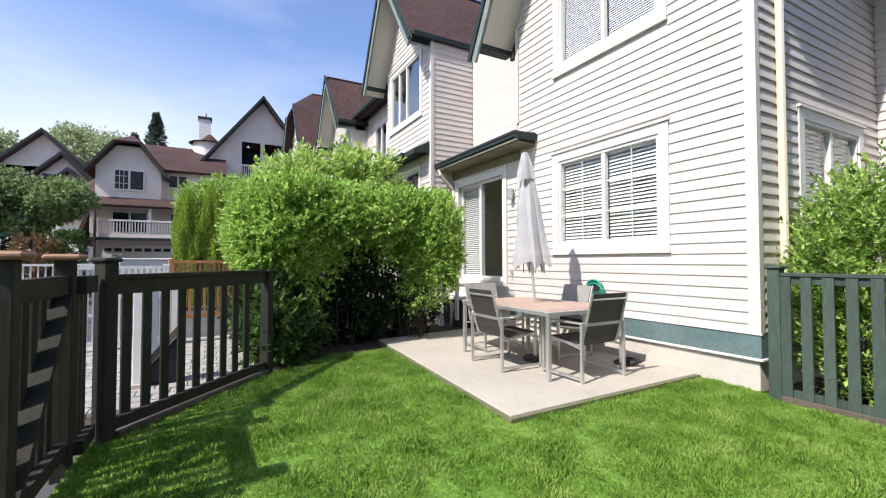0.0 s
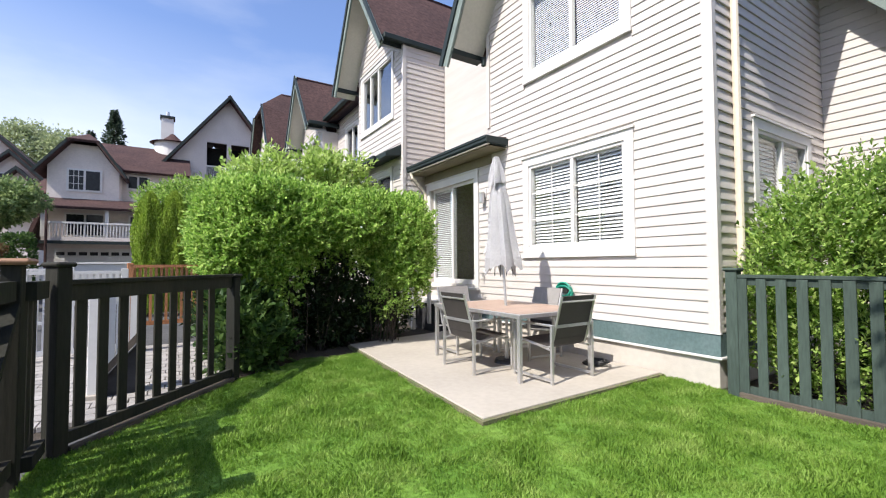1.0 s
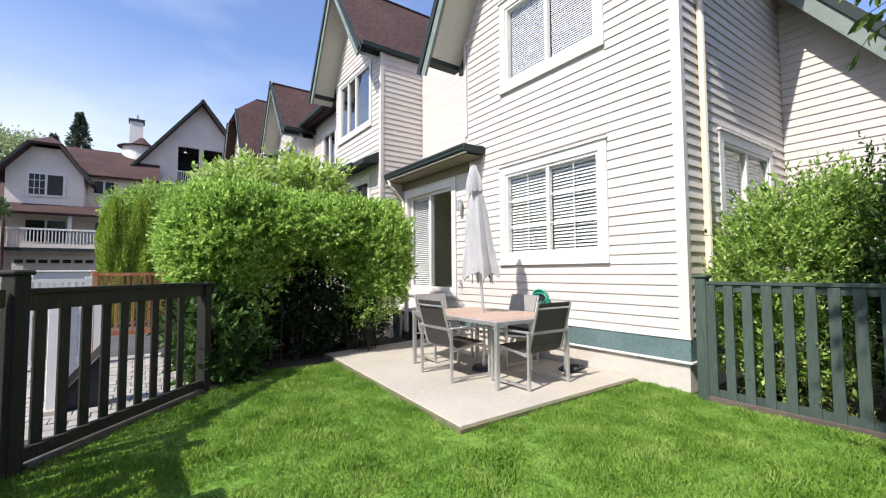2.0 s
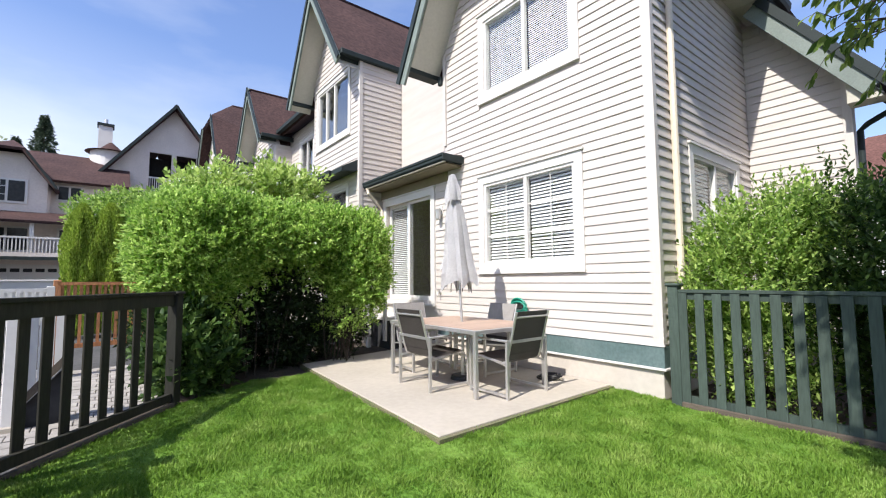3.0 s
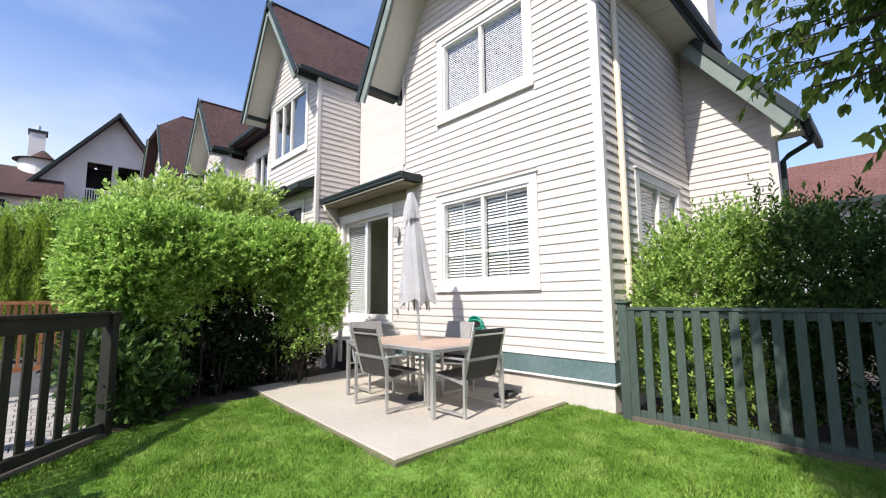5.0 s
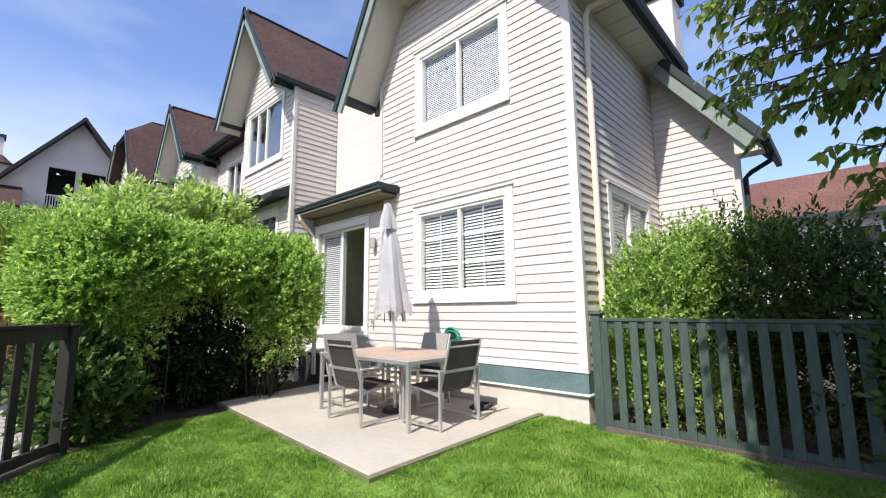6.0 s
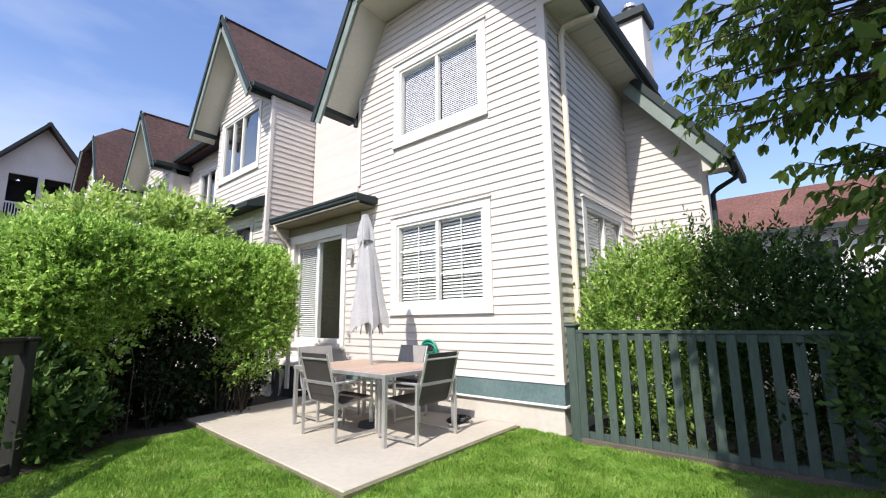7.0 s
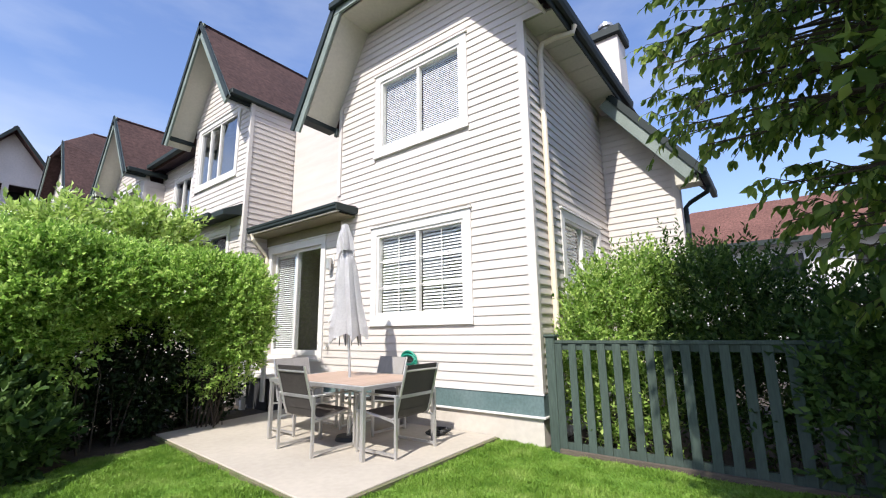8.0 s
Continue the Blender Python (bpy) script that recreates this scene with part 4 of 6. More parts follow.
# ---------------------------------------------------------------- the row behind it
def row_unit(name, label, xf, y0, y1, xr, apex, tip0, tip1, depth=8.0, win=None, low=None, zt=6.4, skirt=True, back=5.0):
    """A town house of the row: a front wing y0..y1 with a steep gable over it. apex, tip0, tip1: (y, z) on the roof's front edge."""
    h = empty(name, (0, 0, 0), label, "house", "row of town houses")
    s0, s1 = (apex[1] - tip0[1]) / (apex[0] - tip0[0]), (apex[1] - tip1[1]) / (apex[0] - tip1[0])

    def lo(z):
        return y0 if z < zt else max(y0, tip0[0] + (z + 0.25 - tip0[1]) / s0)

    def hi(z):
        return y1 if z < zt else min(y1, tip1[0] + (z + 0.25 - tip1[1]) / s1)
    ztop = apex[1] - 0.4
    holes = [(a, b, c, d) for a, b, c, d in (win, low) if a is not None]
    wall("front_wall", h, (xf, 0, 0), Y, -X, 0.0, zt, lo, hi, holes, M["siding"])
    part("gable_wall", P([(xf, y0, zt), (xf, y1, zt), (xf, hi(zt + 0.01), zt + 0.01), (xf, apex[0] + 0.12, ztop), (xf, apex[0] - 0.12, ztop), (xf, lo(zt + 0.01), zt + 0.01)], (0.14, 0, 0)), M["siding"], h)
    part("near_wall", B((xf + 0.145, y0, 0), (back + 0.6, y0 + 0.14, zt)), M["siding"], h)
    part("far_wall", B((xf + 0.145, y1 - 0.14, 0), (back + 0.6, y1, zt)), M["siding"], h)
    pad = [(a - 0.12, b + 0.12, c - 0.15, d + 0.15) for a, b, c, d in holes]
    siding(h, (xf, 0, 0), Y, -X, 0.3, ztop, lambda z: cut(lo(z) + (0.06 if z < zt else 0), hi(z) - (0.07 if z < zt else 0), pad, z), M["siding"])
    siding(h, (0, y0, 0), X, -Y, 0.3, zt, lambda z: [(xf + 0.05, back + 0.6)], M["siding"])
    part("corner_board", B((xf - 0.028, y0 - 0.028, 0.2), (xf, y0 + 0.06, zt)), M["corner"], h)
    part("corner_board", B((xf, y0 - 0.028, 0.2), (xf + 0.05, y0, zt)), M["corner"], h)
    part("roof_slope", slab([(xr, *tip0), (xr, *apex), (xr + depth, *apex), (xr + depth, *tip0)], 0.12), M["shingle"], h)
    part("roof_slope", slab([(xr, *tip1), (xr + depth, *tip1), (xr + depth, *apex), (xr, *apex)], 0.12), M["shingle"], h)
    for t0, sg in ((tip0, 1), (tip1, -1)):
        rake(h, xr + 0.01, t0, apex, 0.22, M["rake"], tail=0.25)
        rake(h, xr - 0.036, t0, apex, 0.08, M["dark"], thick=0.03, tail=0.27, lift=0.03)
        part("soffit", P([(xr + 0.02, t0[0] + sg * 0.02, t0[1] - 0.27), (xr + 0.02, apex[0], apex[1] - 0.30), (xf, apex[0], apex[1] - 0.30), (xf, t0[0] + sg * 0.02, t0[1] - 0.27)], (0, 0, -0.02)), M["soffit"], h, "pale sloping soffit")
        part("eave_gutter", B((xr + 0.05, t0[0] - sg * 0.10, t0[1] - 0.10), (xr + depth, t0[0] + sg * 0.04, t0[1] + 0.03), 0.015), M["dark"], h, "dark gutter")
        part("eave_board", B((xr + 0.02, t0[0] + sg * 0.05, t0[1] - 0.16), (xf, t0[0] + sg * 0.16, t0[1] - 0.06)), M["dark"], h)
    if skirt:
        part("pent_roof", P([(xf, y0 + 0.05, 4.13), (xf - 0.42, y0 + 0.05, 3.90), (xf - 0.42, y0 + 0.05, 3.80), (xf, y0 + 0.05, 3.86)], (0, y1 - y0 - 0.1, 0)), M["dark"], h, "dark pent roof between the storeys")
        part("pent_gutter", B((xf - 0.50, y0 + 0.6, 3.80), (xf - 0.42, y1 - 0.1, 3.92), 0.015), M["dark"], h)
    return h


row_unit("row_house", "cream town house with a steep brown shingle gable", 4.43, 8.72, 11.5, 3.86, (10.38, 8.94), (8.72, 6.52), (11.86, 6.42), depth=6,
         win=(9.3, 11.15, 4.98, 6.42), low=(9.36, 11.15, 2.45, 3.56), zt=6.42, back=5.1)
window("window_4", "white three-light upstairs window, one pane bright with sky", (4.43, 9.3, 4.98), Y, -X, 1.85, 1.44, mull=(0.45, 0.72), trim=0.11, material_glass="glass_dark")
window("window_5", "white ground-floor window half hidden by the hedge", (4.43, 9.36, 2.45), Y, -X, 1.79, 1.11, mull=(0.45, 0.72), trim=0.11, material_glass="glass_dark")
# dark sheet behind the panes in place of an unlit room
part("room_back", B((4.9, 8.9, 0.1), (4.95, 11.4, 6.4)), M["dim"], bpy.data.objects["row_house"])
link_house = empty("link_house", (0, 0, 0), "recessed cream link with a dark tall window between gables", "house", "row of town houses")
wall("front_wall", link_house, (5.0, 0, 0), Y, -X, 0, 6.5, lambda z: 11.5, lambda z: 15.2, [(13.0, 14.1, 4.4, 5.95)], M["siding"])
siding(link_house, (5.0, 0, 0), Y, -X, 0.3, 6.5, lambda z: cut(11.5, 15.2, [(12.88, 14.22, 4.28, 6.07)], z), M["siding"])
part("roof_slope", slab([(4.55, 11.0, 6.52), (4.55, 16.0, 6.52), (9, 16.0, 9.2), (9, 11.0, 9.2)], 0.12), M["shingle"], link_house)
part("eave_gutter", B((4.42, 11.7, 6.44), (4.55, 15.0, 6.58), 0.015), M["dark"], link_house, "dark gutter")
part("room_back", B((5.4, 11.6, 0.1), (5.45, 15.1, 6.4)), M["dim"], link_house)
window("window_6", "tall dark upstairs window of the recessed link", (5.0, 13.0, 4.4), Y, -X, 1.1, 1.55, trim=0.1, material_glass="glass_dark")
row_unit("row_house", "cream town house with a steep brown shingle gable", 4.43, 15.0, 17.8, 3.86, (16.6, 8.52), (14.95, 6.35), (18.1, 6.15), depth=7,
         win=(15.5, 17.3, 4.7, 6.0), low=(15.5, 17.3, 2.2, 3.3), zt=6.1, back=5.1)
window("window_7", "white upstairs window of the farther gable", (4.43, 15.5, 4.7), Y, -X, 1.8, 1.3, trim=0.11, material_glass="glass_dark")
window("window_8", "white lower window of the farther gable", (4.43, 15.5, 2.2), Y, -X, 1.8, 1.1, trim=0.11, material_glass="glass_dark")
part("room_back", B((4.9, 15.2, 0.1), (4.95, 17.6, 6.0)), M["dim"], bpy.data.objects["row_house.001"])

# hipped end house of the row
end_house = empty("end_house", (0, 0, 0), "town house under a hipped brown shingle roof", "house", "row of town houses")
part("front_wall", B((4.05, 21.0, 0), (9, 26.0, 7.0)), M["siding"], end_house)
part("gable_wall", P([(4.05, 21.0, 7.0), (4.05, 26.0, 7.0), (4.05, 24.6, 9.0), (4.05, 22.4, 9.0)], (0.3, 0, 0)), M["siding"], end_house)
E0, E1, E2, E3, EX = (26.35, 6.6), (24.7, 9.25), (22.3, 9.25), (20.65, 6.6), 3.6
part("roof_far_slope", slab([(EX, *E0), (EX, *E1), (4.75, 23.5, 10.4), (11, 23.5, 10.4), (11, *E0)], 0.14), M["shingle"], end_house)
part("roof_near_slope", slab([(EX, *E3), (11, *E3), (11, 23.5, 10.4), (4.75, 23.5, 10.4), (EX, *E2)], 0.14), M["shingle"], end_house)
part("roof_clip", slab([(EX, *E1), (EX, *E2), (4.75, 23.5, 10.4)], 0.12), M["shingle"], end_house)
for a, b in ((E0, E1), (E3, E2)):
    rake(end_house, EX + 0.01, a, b, 0.26, M["rake"], tail=0.2)
    rake(end_house, EX - 0.036, a, b, 0.09, M["dark"], thick=0.03, tail=0.22, lift=0.03)
part("eave_gutter", B((EX + 0.05, 20.52, 6.48), (11, 20.66, 6.62)), M["dark"], end_house, "dark gutter")
part("window_frame", B((4.0, 22.4, 4.7), (4.049, 24.6, 6.0)), M["white"], end_house)
part("pane", B((3.98, 22.52, 4.82), (3.999, 23.44, 5.88)), M["pane_dark"], end_house)
part("pane", B((3.98, 23.54, 4.82), (3.999, 24.48, 5.88)), M["pane_dark"], end_house)

# ---------------------------------------------------------------- fences
def fence(name, label, a, b, posts, n, slat_w, top, material, post_h=1.3, slat_side=1, cap=None, rail_h=0.10, z_bot=0.05, first=0.14, pitch=None):
    """A picket fence from a to b on the plan: posts, top and bottom rail, upright slats. posts: distances along it."""
    a, b = Vector((*a, 0)), Vector((*b, 0))
    d = b - a
    L = d.length
    e = empty(name, a, label, "fence", "garden fence")
    e.rotation_euler = (0, 0, math.atan2(d.y, d.x))
    for k, p in enumerate(posts):
        ph = post_h[k] if isinstance(post_h, tuple) else post_h
        pm = B((p - 0.055, -0.055, -0.1), (p + 0.055, 0.055, ph), 0.006)
        po = part("post", pm, material, e)
        part("post_cap", B((p - 0.075, -0.075, ph), (p + 0.075, 0.075, ph + 0.035), 0.012), cap or material, po)
    ends = sorted(posts)
    for p, q in zip(ends, ends[1:]):
        part("top_rail", B((p + 0.056, -0.045, top - 0.035), (q - 0.056, 0.045, top), 0.004), material, e)
        part("upper_rail", B((p + 0.056, -0.02, top - 0.036 - rail_h), (q - 0.056, 0.02, top - 0.036)), material, e)
        part("bottom_rail", B((p + 0.056, -0.03, z_bot), (q - 0.056, 0.02, z_bot + 0.085)), material, e)
    me = B((-slat_w / 2, 0.0, z_bot + 0.01), (slat_w / 2, 0.02, top - 0.04), 0.003)
    first_slat = None
    for i in range(n):
        s = first + (pitch * i if pitch else (L - 2 * first) * i / (n - 1))
        if min(abs(s - p) for p in posts) < slat_w / 2 + 0.056:
            continue
        if first_slat is None:
            first_slat = part("slat", me, material, e)
        else:
            o = new("slat", first_slat.data)
            o.parent = e
        (first_slat if first_slat.location.x == 0 else o).location = (s, 0.021 if slat_side > 0 else -0.052, 0.002 * math.sin(i * 5.1))
    return e


fence("picket_fence", "green painted picket fence in front of the shrubs", (4.94, 2.19), (4.94, -3.2), (0.0, 2.62, 5.3), 32, 0.085, 1.235, M["fence"], post_h=1.27, slat_side=-1, first=0.10, pitch=0.164, rail_h=0.07, z_bot=0.03)
fence("picket_fence", "green picket fence beside the path, colour darkened for shade", (-0.69, 4.11), (0.62, 5.66), (0.0, 2.03), 9, 0.088, 1.25, M["fence_shaded"], post_h=(1.345, 1.215), slat_side=1, first=0.20, pitch=0.186, rail_h=0.12, z_bot=0.06)

edging = empty("timber_edging", (4.90, -0.5, 0), "weathered timber edging board at the foot of the fence", "edging")
part("board", B((-0.06, -2.6, -0.06), (-0.02, 2.62, 0.055), 0.006), M["timber"], edging)
edging = empty("timber_edging", (-0.69, 4.11, 0), "weathered timber edging board at the foot of the fence", "edging")
edging.rotation_euler.z = math.atan2(1.55, 1.31)
part("board", B((0.06, -0.075, -0.06), (1.97, -0.035, 0.05), 0.006), M["timber"], edging)
gate = empty("garden_gate", (-0.83, 2.69, 0), "green garden gate with a diagonal brace, closed, colour darkened for shade", "gate")
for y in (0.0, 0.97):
    gp = part("gate_post", B((-0.05, y - 0.05, -0.1), (0.05, y + 0.05, 1.36), 0.006), M["fence_shaded"], gate)
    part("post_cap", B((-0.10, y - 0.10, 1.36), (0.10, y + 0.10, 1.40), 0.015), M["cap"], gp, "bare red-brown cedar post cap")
part("top_rail", B((-0.03, 0.061, 1.14), (0.03, 0.915, 1.26)), M["fence_shaded"], gate)
part("bottom_rail", B((-0.02, 0.061, 0.10), (0.03, 0.915, 0.19)), M["fence_shaded"], gate)
part("brace", bar(bmesh.new(), (0.005, 0.09, 0.22), (0.005, 0.88, 1.11), 0.045, 0.10, up=(1, 0, 0)), M["fence_shaded"], gate)
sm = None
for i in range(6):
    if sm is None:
        sm = part("slat", B((-0.052, -0.042, 0.07), (-0.031, 0.042, 1.25), 0.003), M["fence_shaded"], gate)
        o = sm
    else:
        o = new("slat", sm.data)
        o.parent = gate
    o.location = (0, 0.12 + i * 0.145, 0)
infill = empty("fence_infill", (-0.76, 3.72, 0), "narrow green fence infill beside the gate, colour darkened for shade", "fence", "garden fence")
part("rail", B((-0.03, 0.0, 1.13), (0.03, 0.33, 1.25)), M["fence_shaded"], infill)
part("rail", B((-0.03, 0.0, 0.06), (0.03, 0.33, 0.15)), M["fence_shaded"], infill)
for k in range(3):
    part("slat", B((-0.052, 0.02 + k * 0.115, 0.05), (-0.031, 0.10 + k * 0.115, 1.25), 0.003), M["fence_shaded"], infill)
fence("picket_fence", "green picket fence beyond the gate, colour darkened for shade", (-0.82, 2.66), (-0.86, -3.0), (2.4, 5.6), 34, 0.085, 1.25, M["fence_shaded"], post_h=1.345, slat_side=-1, first=0.1, rail_h=0.1)

# ---------------------------------------------------------------- table, chairs, umbrella
PZ = 0.05
table = empty("patio_table", (3.82, 4.45, PZ), "aluminium patio table with a weathered tan slatted top", "table")
TW, TL = 1.22, 1.80
fr = bmesh.new()
for x0, x1, y0, y1 in ((-TW / 2, TW / 2, -TL / 2, -TL / 2 + 0.05), (-TW / 2, TW / 2, TL / 2 - 0.05, TL / 2), (-TW / 2, -TW / 2 + 0.05, -TL / 2 + 0.05, TL / 2 - 0.05), (TW / 2 - 0.05, TW / 2, -TL / 2 + 0.05, TL / 2 - 0.05)):
    bx(fr, (x0, y0, 0.70), (x1, y1, 0.745), 0.004)
part("frame", fr, M["alu"], table, "brushed aluminium frame")
leg = None
for sx in (-1, 1):
    for sy in (-1, 1):
        if leg is None:
            leg = part("leg", B((-0.023, -0.023, 0), (0.023, 0.023, 0.70), 0.004), M["alu"], table)
            o = leg
        else:
            o = new("leg", leg.data)
            o.parent = table
        o.location = (sx * (TW / 2 - 0.03), sy * (TL / 2 - 0.03), 0)
board = None
nb = 14
for i in range(nb):
    w = (TL - 0.104) / nb
    if board is None:
        board = part("top_slat", B((-TW / 2 + 0.052, -w / 2 + 0.003, 0.725), (TW / 2 - 0.052, w / 2 - 0.003, 0.748), 0.003), M["slat"], table)
        o = board
    else:
        o = new("top_slat", board.data)
        o.parent = table
    o.location = (0, -TL / 2 + 0.052 + w * (i + 0.5), 0)


def chair():
    """A sling chair that faces +x, its rear feet at x = 0."""
    c = empty("sling_chair", (0, 0, 0), "aluminium patio armchair with dark woven sling seat", "chair", "chairs round the table")
    W, D, A = 0.33, 0.58, 0.62
    for s in (-1, 1):
        y = s * W
        part("rear_leg", bar(bmesh.new(), (0.0, y, 0), (0.0, y, A), 0.03, 0.03), M["alu"], c)
        part("front_leg", bar(bmesh.new(), (D, y, 0), (D, y, A), 0.03, 0.03), M["alu"], c)
        part("armrest", B((-0.015, y - 0.022, A), (D + 0.02, y + 0.022, A + 0.022), 0.005), M["alu"], c)
        part("floor_bar", B((0.016, y - 0.012, 0.03), (D - 0.016, y + 0.012, 0.055)), M["alu"], c)
        yi = s * (W - 0.055)
        part("side_tube", tube(bmesh.new(), [(-0.10, yi, 0.95), (-0.045, yi, 0.75), (0.03, yi, 0.48), (0.06, yi, 0.40), (0.12, yi, 0.375), (0.34, yi, 0.40), (0.52, yi, 0.425), (0.55, yi, 0.40)], 0.014, 8), M["alu"], c)
        part("bracket", bar(bmesh.new(), (0.01, s * (W - 0.016), 0.36), (0.30, yi, 0.395), 0.02, 0.02), M["alu"], c)
    part("rear_bar", B((-0.012, -W + 0.016, A - 0.02), (0.012, W - 0.016, A + 0.015), 0.003), M["alu"], c)
    part("front_bar", bar(bmesh.new(), (D, -W + 0.016, 0.36), (D, W - 0.016, 0.36), 0.025, 0.025), M["alu"], c)
    part("back_bar", tube(bmesh.new(), [(-0.088, -W + 0.06, 0.89), (-0.088, W - 0.06, 0.89)], 0.012, 8), M["alu"], c)
    w = W - 0.062
    bk = bmesh.new()
    prof = [(-0.10, 0.95), (-0.04, 0.75), (0.035, 0.48)]
    for (x0, z0), (x1, z1) in zip(prof, prof[1:]):
        prism(bk, [(x0, -w, z0), (x0, w, z0), (x1, w, z1), (x1, -w, z1)], (0.012, 0, 0.003))
    part("backrest", bk, M["mesh"], c, "dark woven sling back")
    # extra front layer in a lighter grey, standing for sunlight on the sling
    bf = bmesh.new()
    for (x0, z0), (x1, z1) in zip(prof, prof[1:]):
        prism(bf, [(x0 + 0.016, -w, z0), (x0 + 0.016, w, z0), (x1 + 0.016, w, z1), (x1 + 0.016, -w, z1)], (0.004, 0, 0.001))
    part("back_panel", bf, M["sling"], c, "front of the sling, sunlight put into its lighter colour")
    st = bmesh.new()
    prof = [(0.04, 0.47), (0.062, 0.405), (0.12, 0.372), (0.34, 0.392), (0.53, 0.425)]
    for (x0, z0), (x1, z1) in zip(prof, prof[1:]):
        prism(st, [(x0, -w, z0), (x0, w, z0), (x1, w, z1), (x1, -w, z1)], (0.003, 0, 0.011))
    part("seat", st, M["mesh"], c, "dark woven sling seat")
    return c


ch = chair()
ch.matrix_basis = pose(3.02, 4.45, PZ, 0, 0, -1)
copy_thing(ch, pose(3.81, 3.34, PZ, 0, 0, 91))
copy_thing(ch, pose(4.66, 4.62, PZ, 0, 0, 178))
copy_thing(ch, pose(3.83, 5.72, PZ, 0, 0, 268))

umb = empty("parasol", (3.80, 4.45, PZ), "closed pale grey canvas parasol leaning in the table", "umbrella")


def lean(z):
    """How far the pole has leant over at the height z."""
    return 0.085 * max(0.0, z - 0.6)


part("pole", tube(bmesh.new(), [(0, lean(z), z) for z in (0.05, 0.6, 1.6, 2.76)], 0.019, 12), M["alu"], umb, "slim pale pole")
part("base", tube(bmesh.new(), [(0, 0, 0), (0, 0, 0.03), (0, 0, 0.05)], 0.17, 24, 0.15), M["black"], umb, "dark weighted foot")
part("sleeve", tube(bmesh.new(), [(0, 0, 0.05), (0, 0, 0.34)], 0.028, 12), M["alu"], umb)


def drape(name, levels, pleats, depth, ragged, seed, squash=1.0):
    """Folded cloth round the pole: rings of (z, radius), sharp pleats of uneven depth, and a hem that hangs in points."""
    rng = random.Random(seed)
    N = pleats * 10
    amp = [rng.uniform(0.45, 1.3) for _ in range(pleats)]
    low = [rng.uniform(0.1, 1.0) * ragged for _ in range(pleats)]
    twist = [rng.uniform(-0.25, 0.25) for _ in range(pleats)]
    bm = bmesh.new()
    rings = []
    for k, (z, r) in enumerate(levels):
        f = k / (len(levels) - 1)
        ring = []
        for j in range(N):
            q, h = divmod(j, 10)
            tri = 1 - abs(h / 10 - 0.5) * 2
            a = 2 * math.pi * (q + h / 10 + twist[q] * tri * f) / pleats
            rr = r * (1 - depth * (0.4 + 0.6 * f) * amp[q] * tri ** 0.8 + 0.10 * math.sin(2 * a + seed))
            zz = z - (low[q] * (1 - tri) ** 1.5 if k == len(levels) - 1 else 0)
            ring.append(bm.verts.new((rr * math.cos(a) * squash, rr * math.sin(a) + lean(z), zz)))
        rings.append(ring)
    for p, q in zip(rings, rings[1:]):
        for j in range(N):
            bm.faces.new((p[j], p[(j + 1) % N], q[(j + 1) % N], q[j]))
    bmesh.ops.solidify(bm, geom=bm.faces[:], thickness=0.004)
    return part(name, bm, M["canvas"], umb)


drape("canopy", [(2.42, 0.075), (2.28, 0.115), (2.1, 0.145), (1.9, 0.165), (1.7, 0.185), (1.5, 0.215), (1.38, 0.24), (1.30, 0.25)], 6, 0.70, 0.20, 4)
drape("vent_tier", [(2.80, 0.02), (2.785, 0.05), (2.70, 0.08), (2.60, 0.115), (2.50, 0.135), (2.42, 0.145)], 5, 0.62, 0.20, 7)
flap = P([(0.0, 0.24, 1.78), (0.0, 0.40, 1.50), (-0.02, 0.48, 1.44), (0.0, 0.44, 1.54), (0.0, 0.27, 1.90)], (0.014, 0.01, 0.0))
part("tie_flap", flap, M["canvas"], umb, "loose hanging fold of canvas")
for k in range(4):
    a = 0.6 + k * 1.55
    part("rib", tube(bmesh.new(), [(0.05 * math.cos(a), 0.05 * math.sin(a) + lean(2.0), 2.0), (0.13 * math.cos(a), 0.13 * math.sin(a) + lean(1.15), 1.14)], 0.006, 5), M["black"], umb)

# ---------------------------------------------------------------- things at the wall
reel = empty("hose_reel", (4.86, 4.42, 0.98), "teal garden hose coiled on a wall bracket", "hose")
hb = bmesh.new()
for k in range(5):
    pts = [(0.0 + 0.018 * (k % 3), 0.13 * math.cos(a) * (1 + 0.05 * k), 0.10 * math.sin(a) * (1 + 0.04 * k) - 0.02 * k) for a in (2 * math.pi * j / 20 for j in range(21))]
    tube(hb, pts, 0.014, 6)
part("hose", hb, M["teal"], reel)
part("bracket", B((0.02, -0.05, -0.06), (0.12, 0.05, 0.06), 0.01), M["black"], reel)
tail = empty("loose_hose", (4.62, 3.72, PZ), "black hose lying in loops on the patio", "hose")
hb = bmesh.new()
for k in range(3):
    tube(hb, [(0.10 * math.cos(a) + 0.02 * k, 0.13 * math.sin(a) - 0.03 * k, 0.016 + 0.022 * k) for a in (2 * math.pi * j / 24 for j in range(24))], 0.014, 6)
part("hose_coil", hb, M["black"], tail)
lamp = empty("wall_lamp", (4.99, 6.42, 2.62), "small weathered lantern on the wall by the door", "lamp")
part("back_plate", B((-0.03, -0.05, -0.02), (-0.005, 0.05, 0.16), 0.008), M["white"], lamp)
part("lantern", tube(bmesh.new(), [(-0.09, 0, -0.12), (-0.09, 0, -0.10), (-0.09, 0, 0.04), (-0.09, 0, 0.08)], 0.045, 10, 0.06), M["alu"], lamp)
part("arm", bar(bmesh.new(), (-0.09, 0, 0.08), (-0.02, 0, 0.11), 0.02, 0.02), M["alu"], lamp)
tap = empty("wall_tap", (4.98, 6.45, 1.12), "small metal garden tap on the wall", "tap")
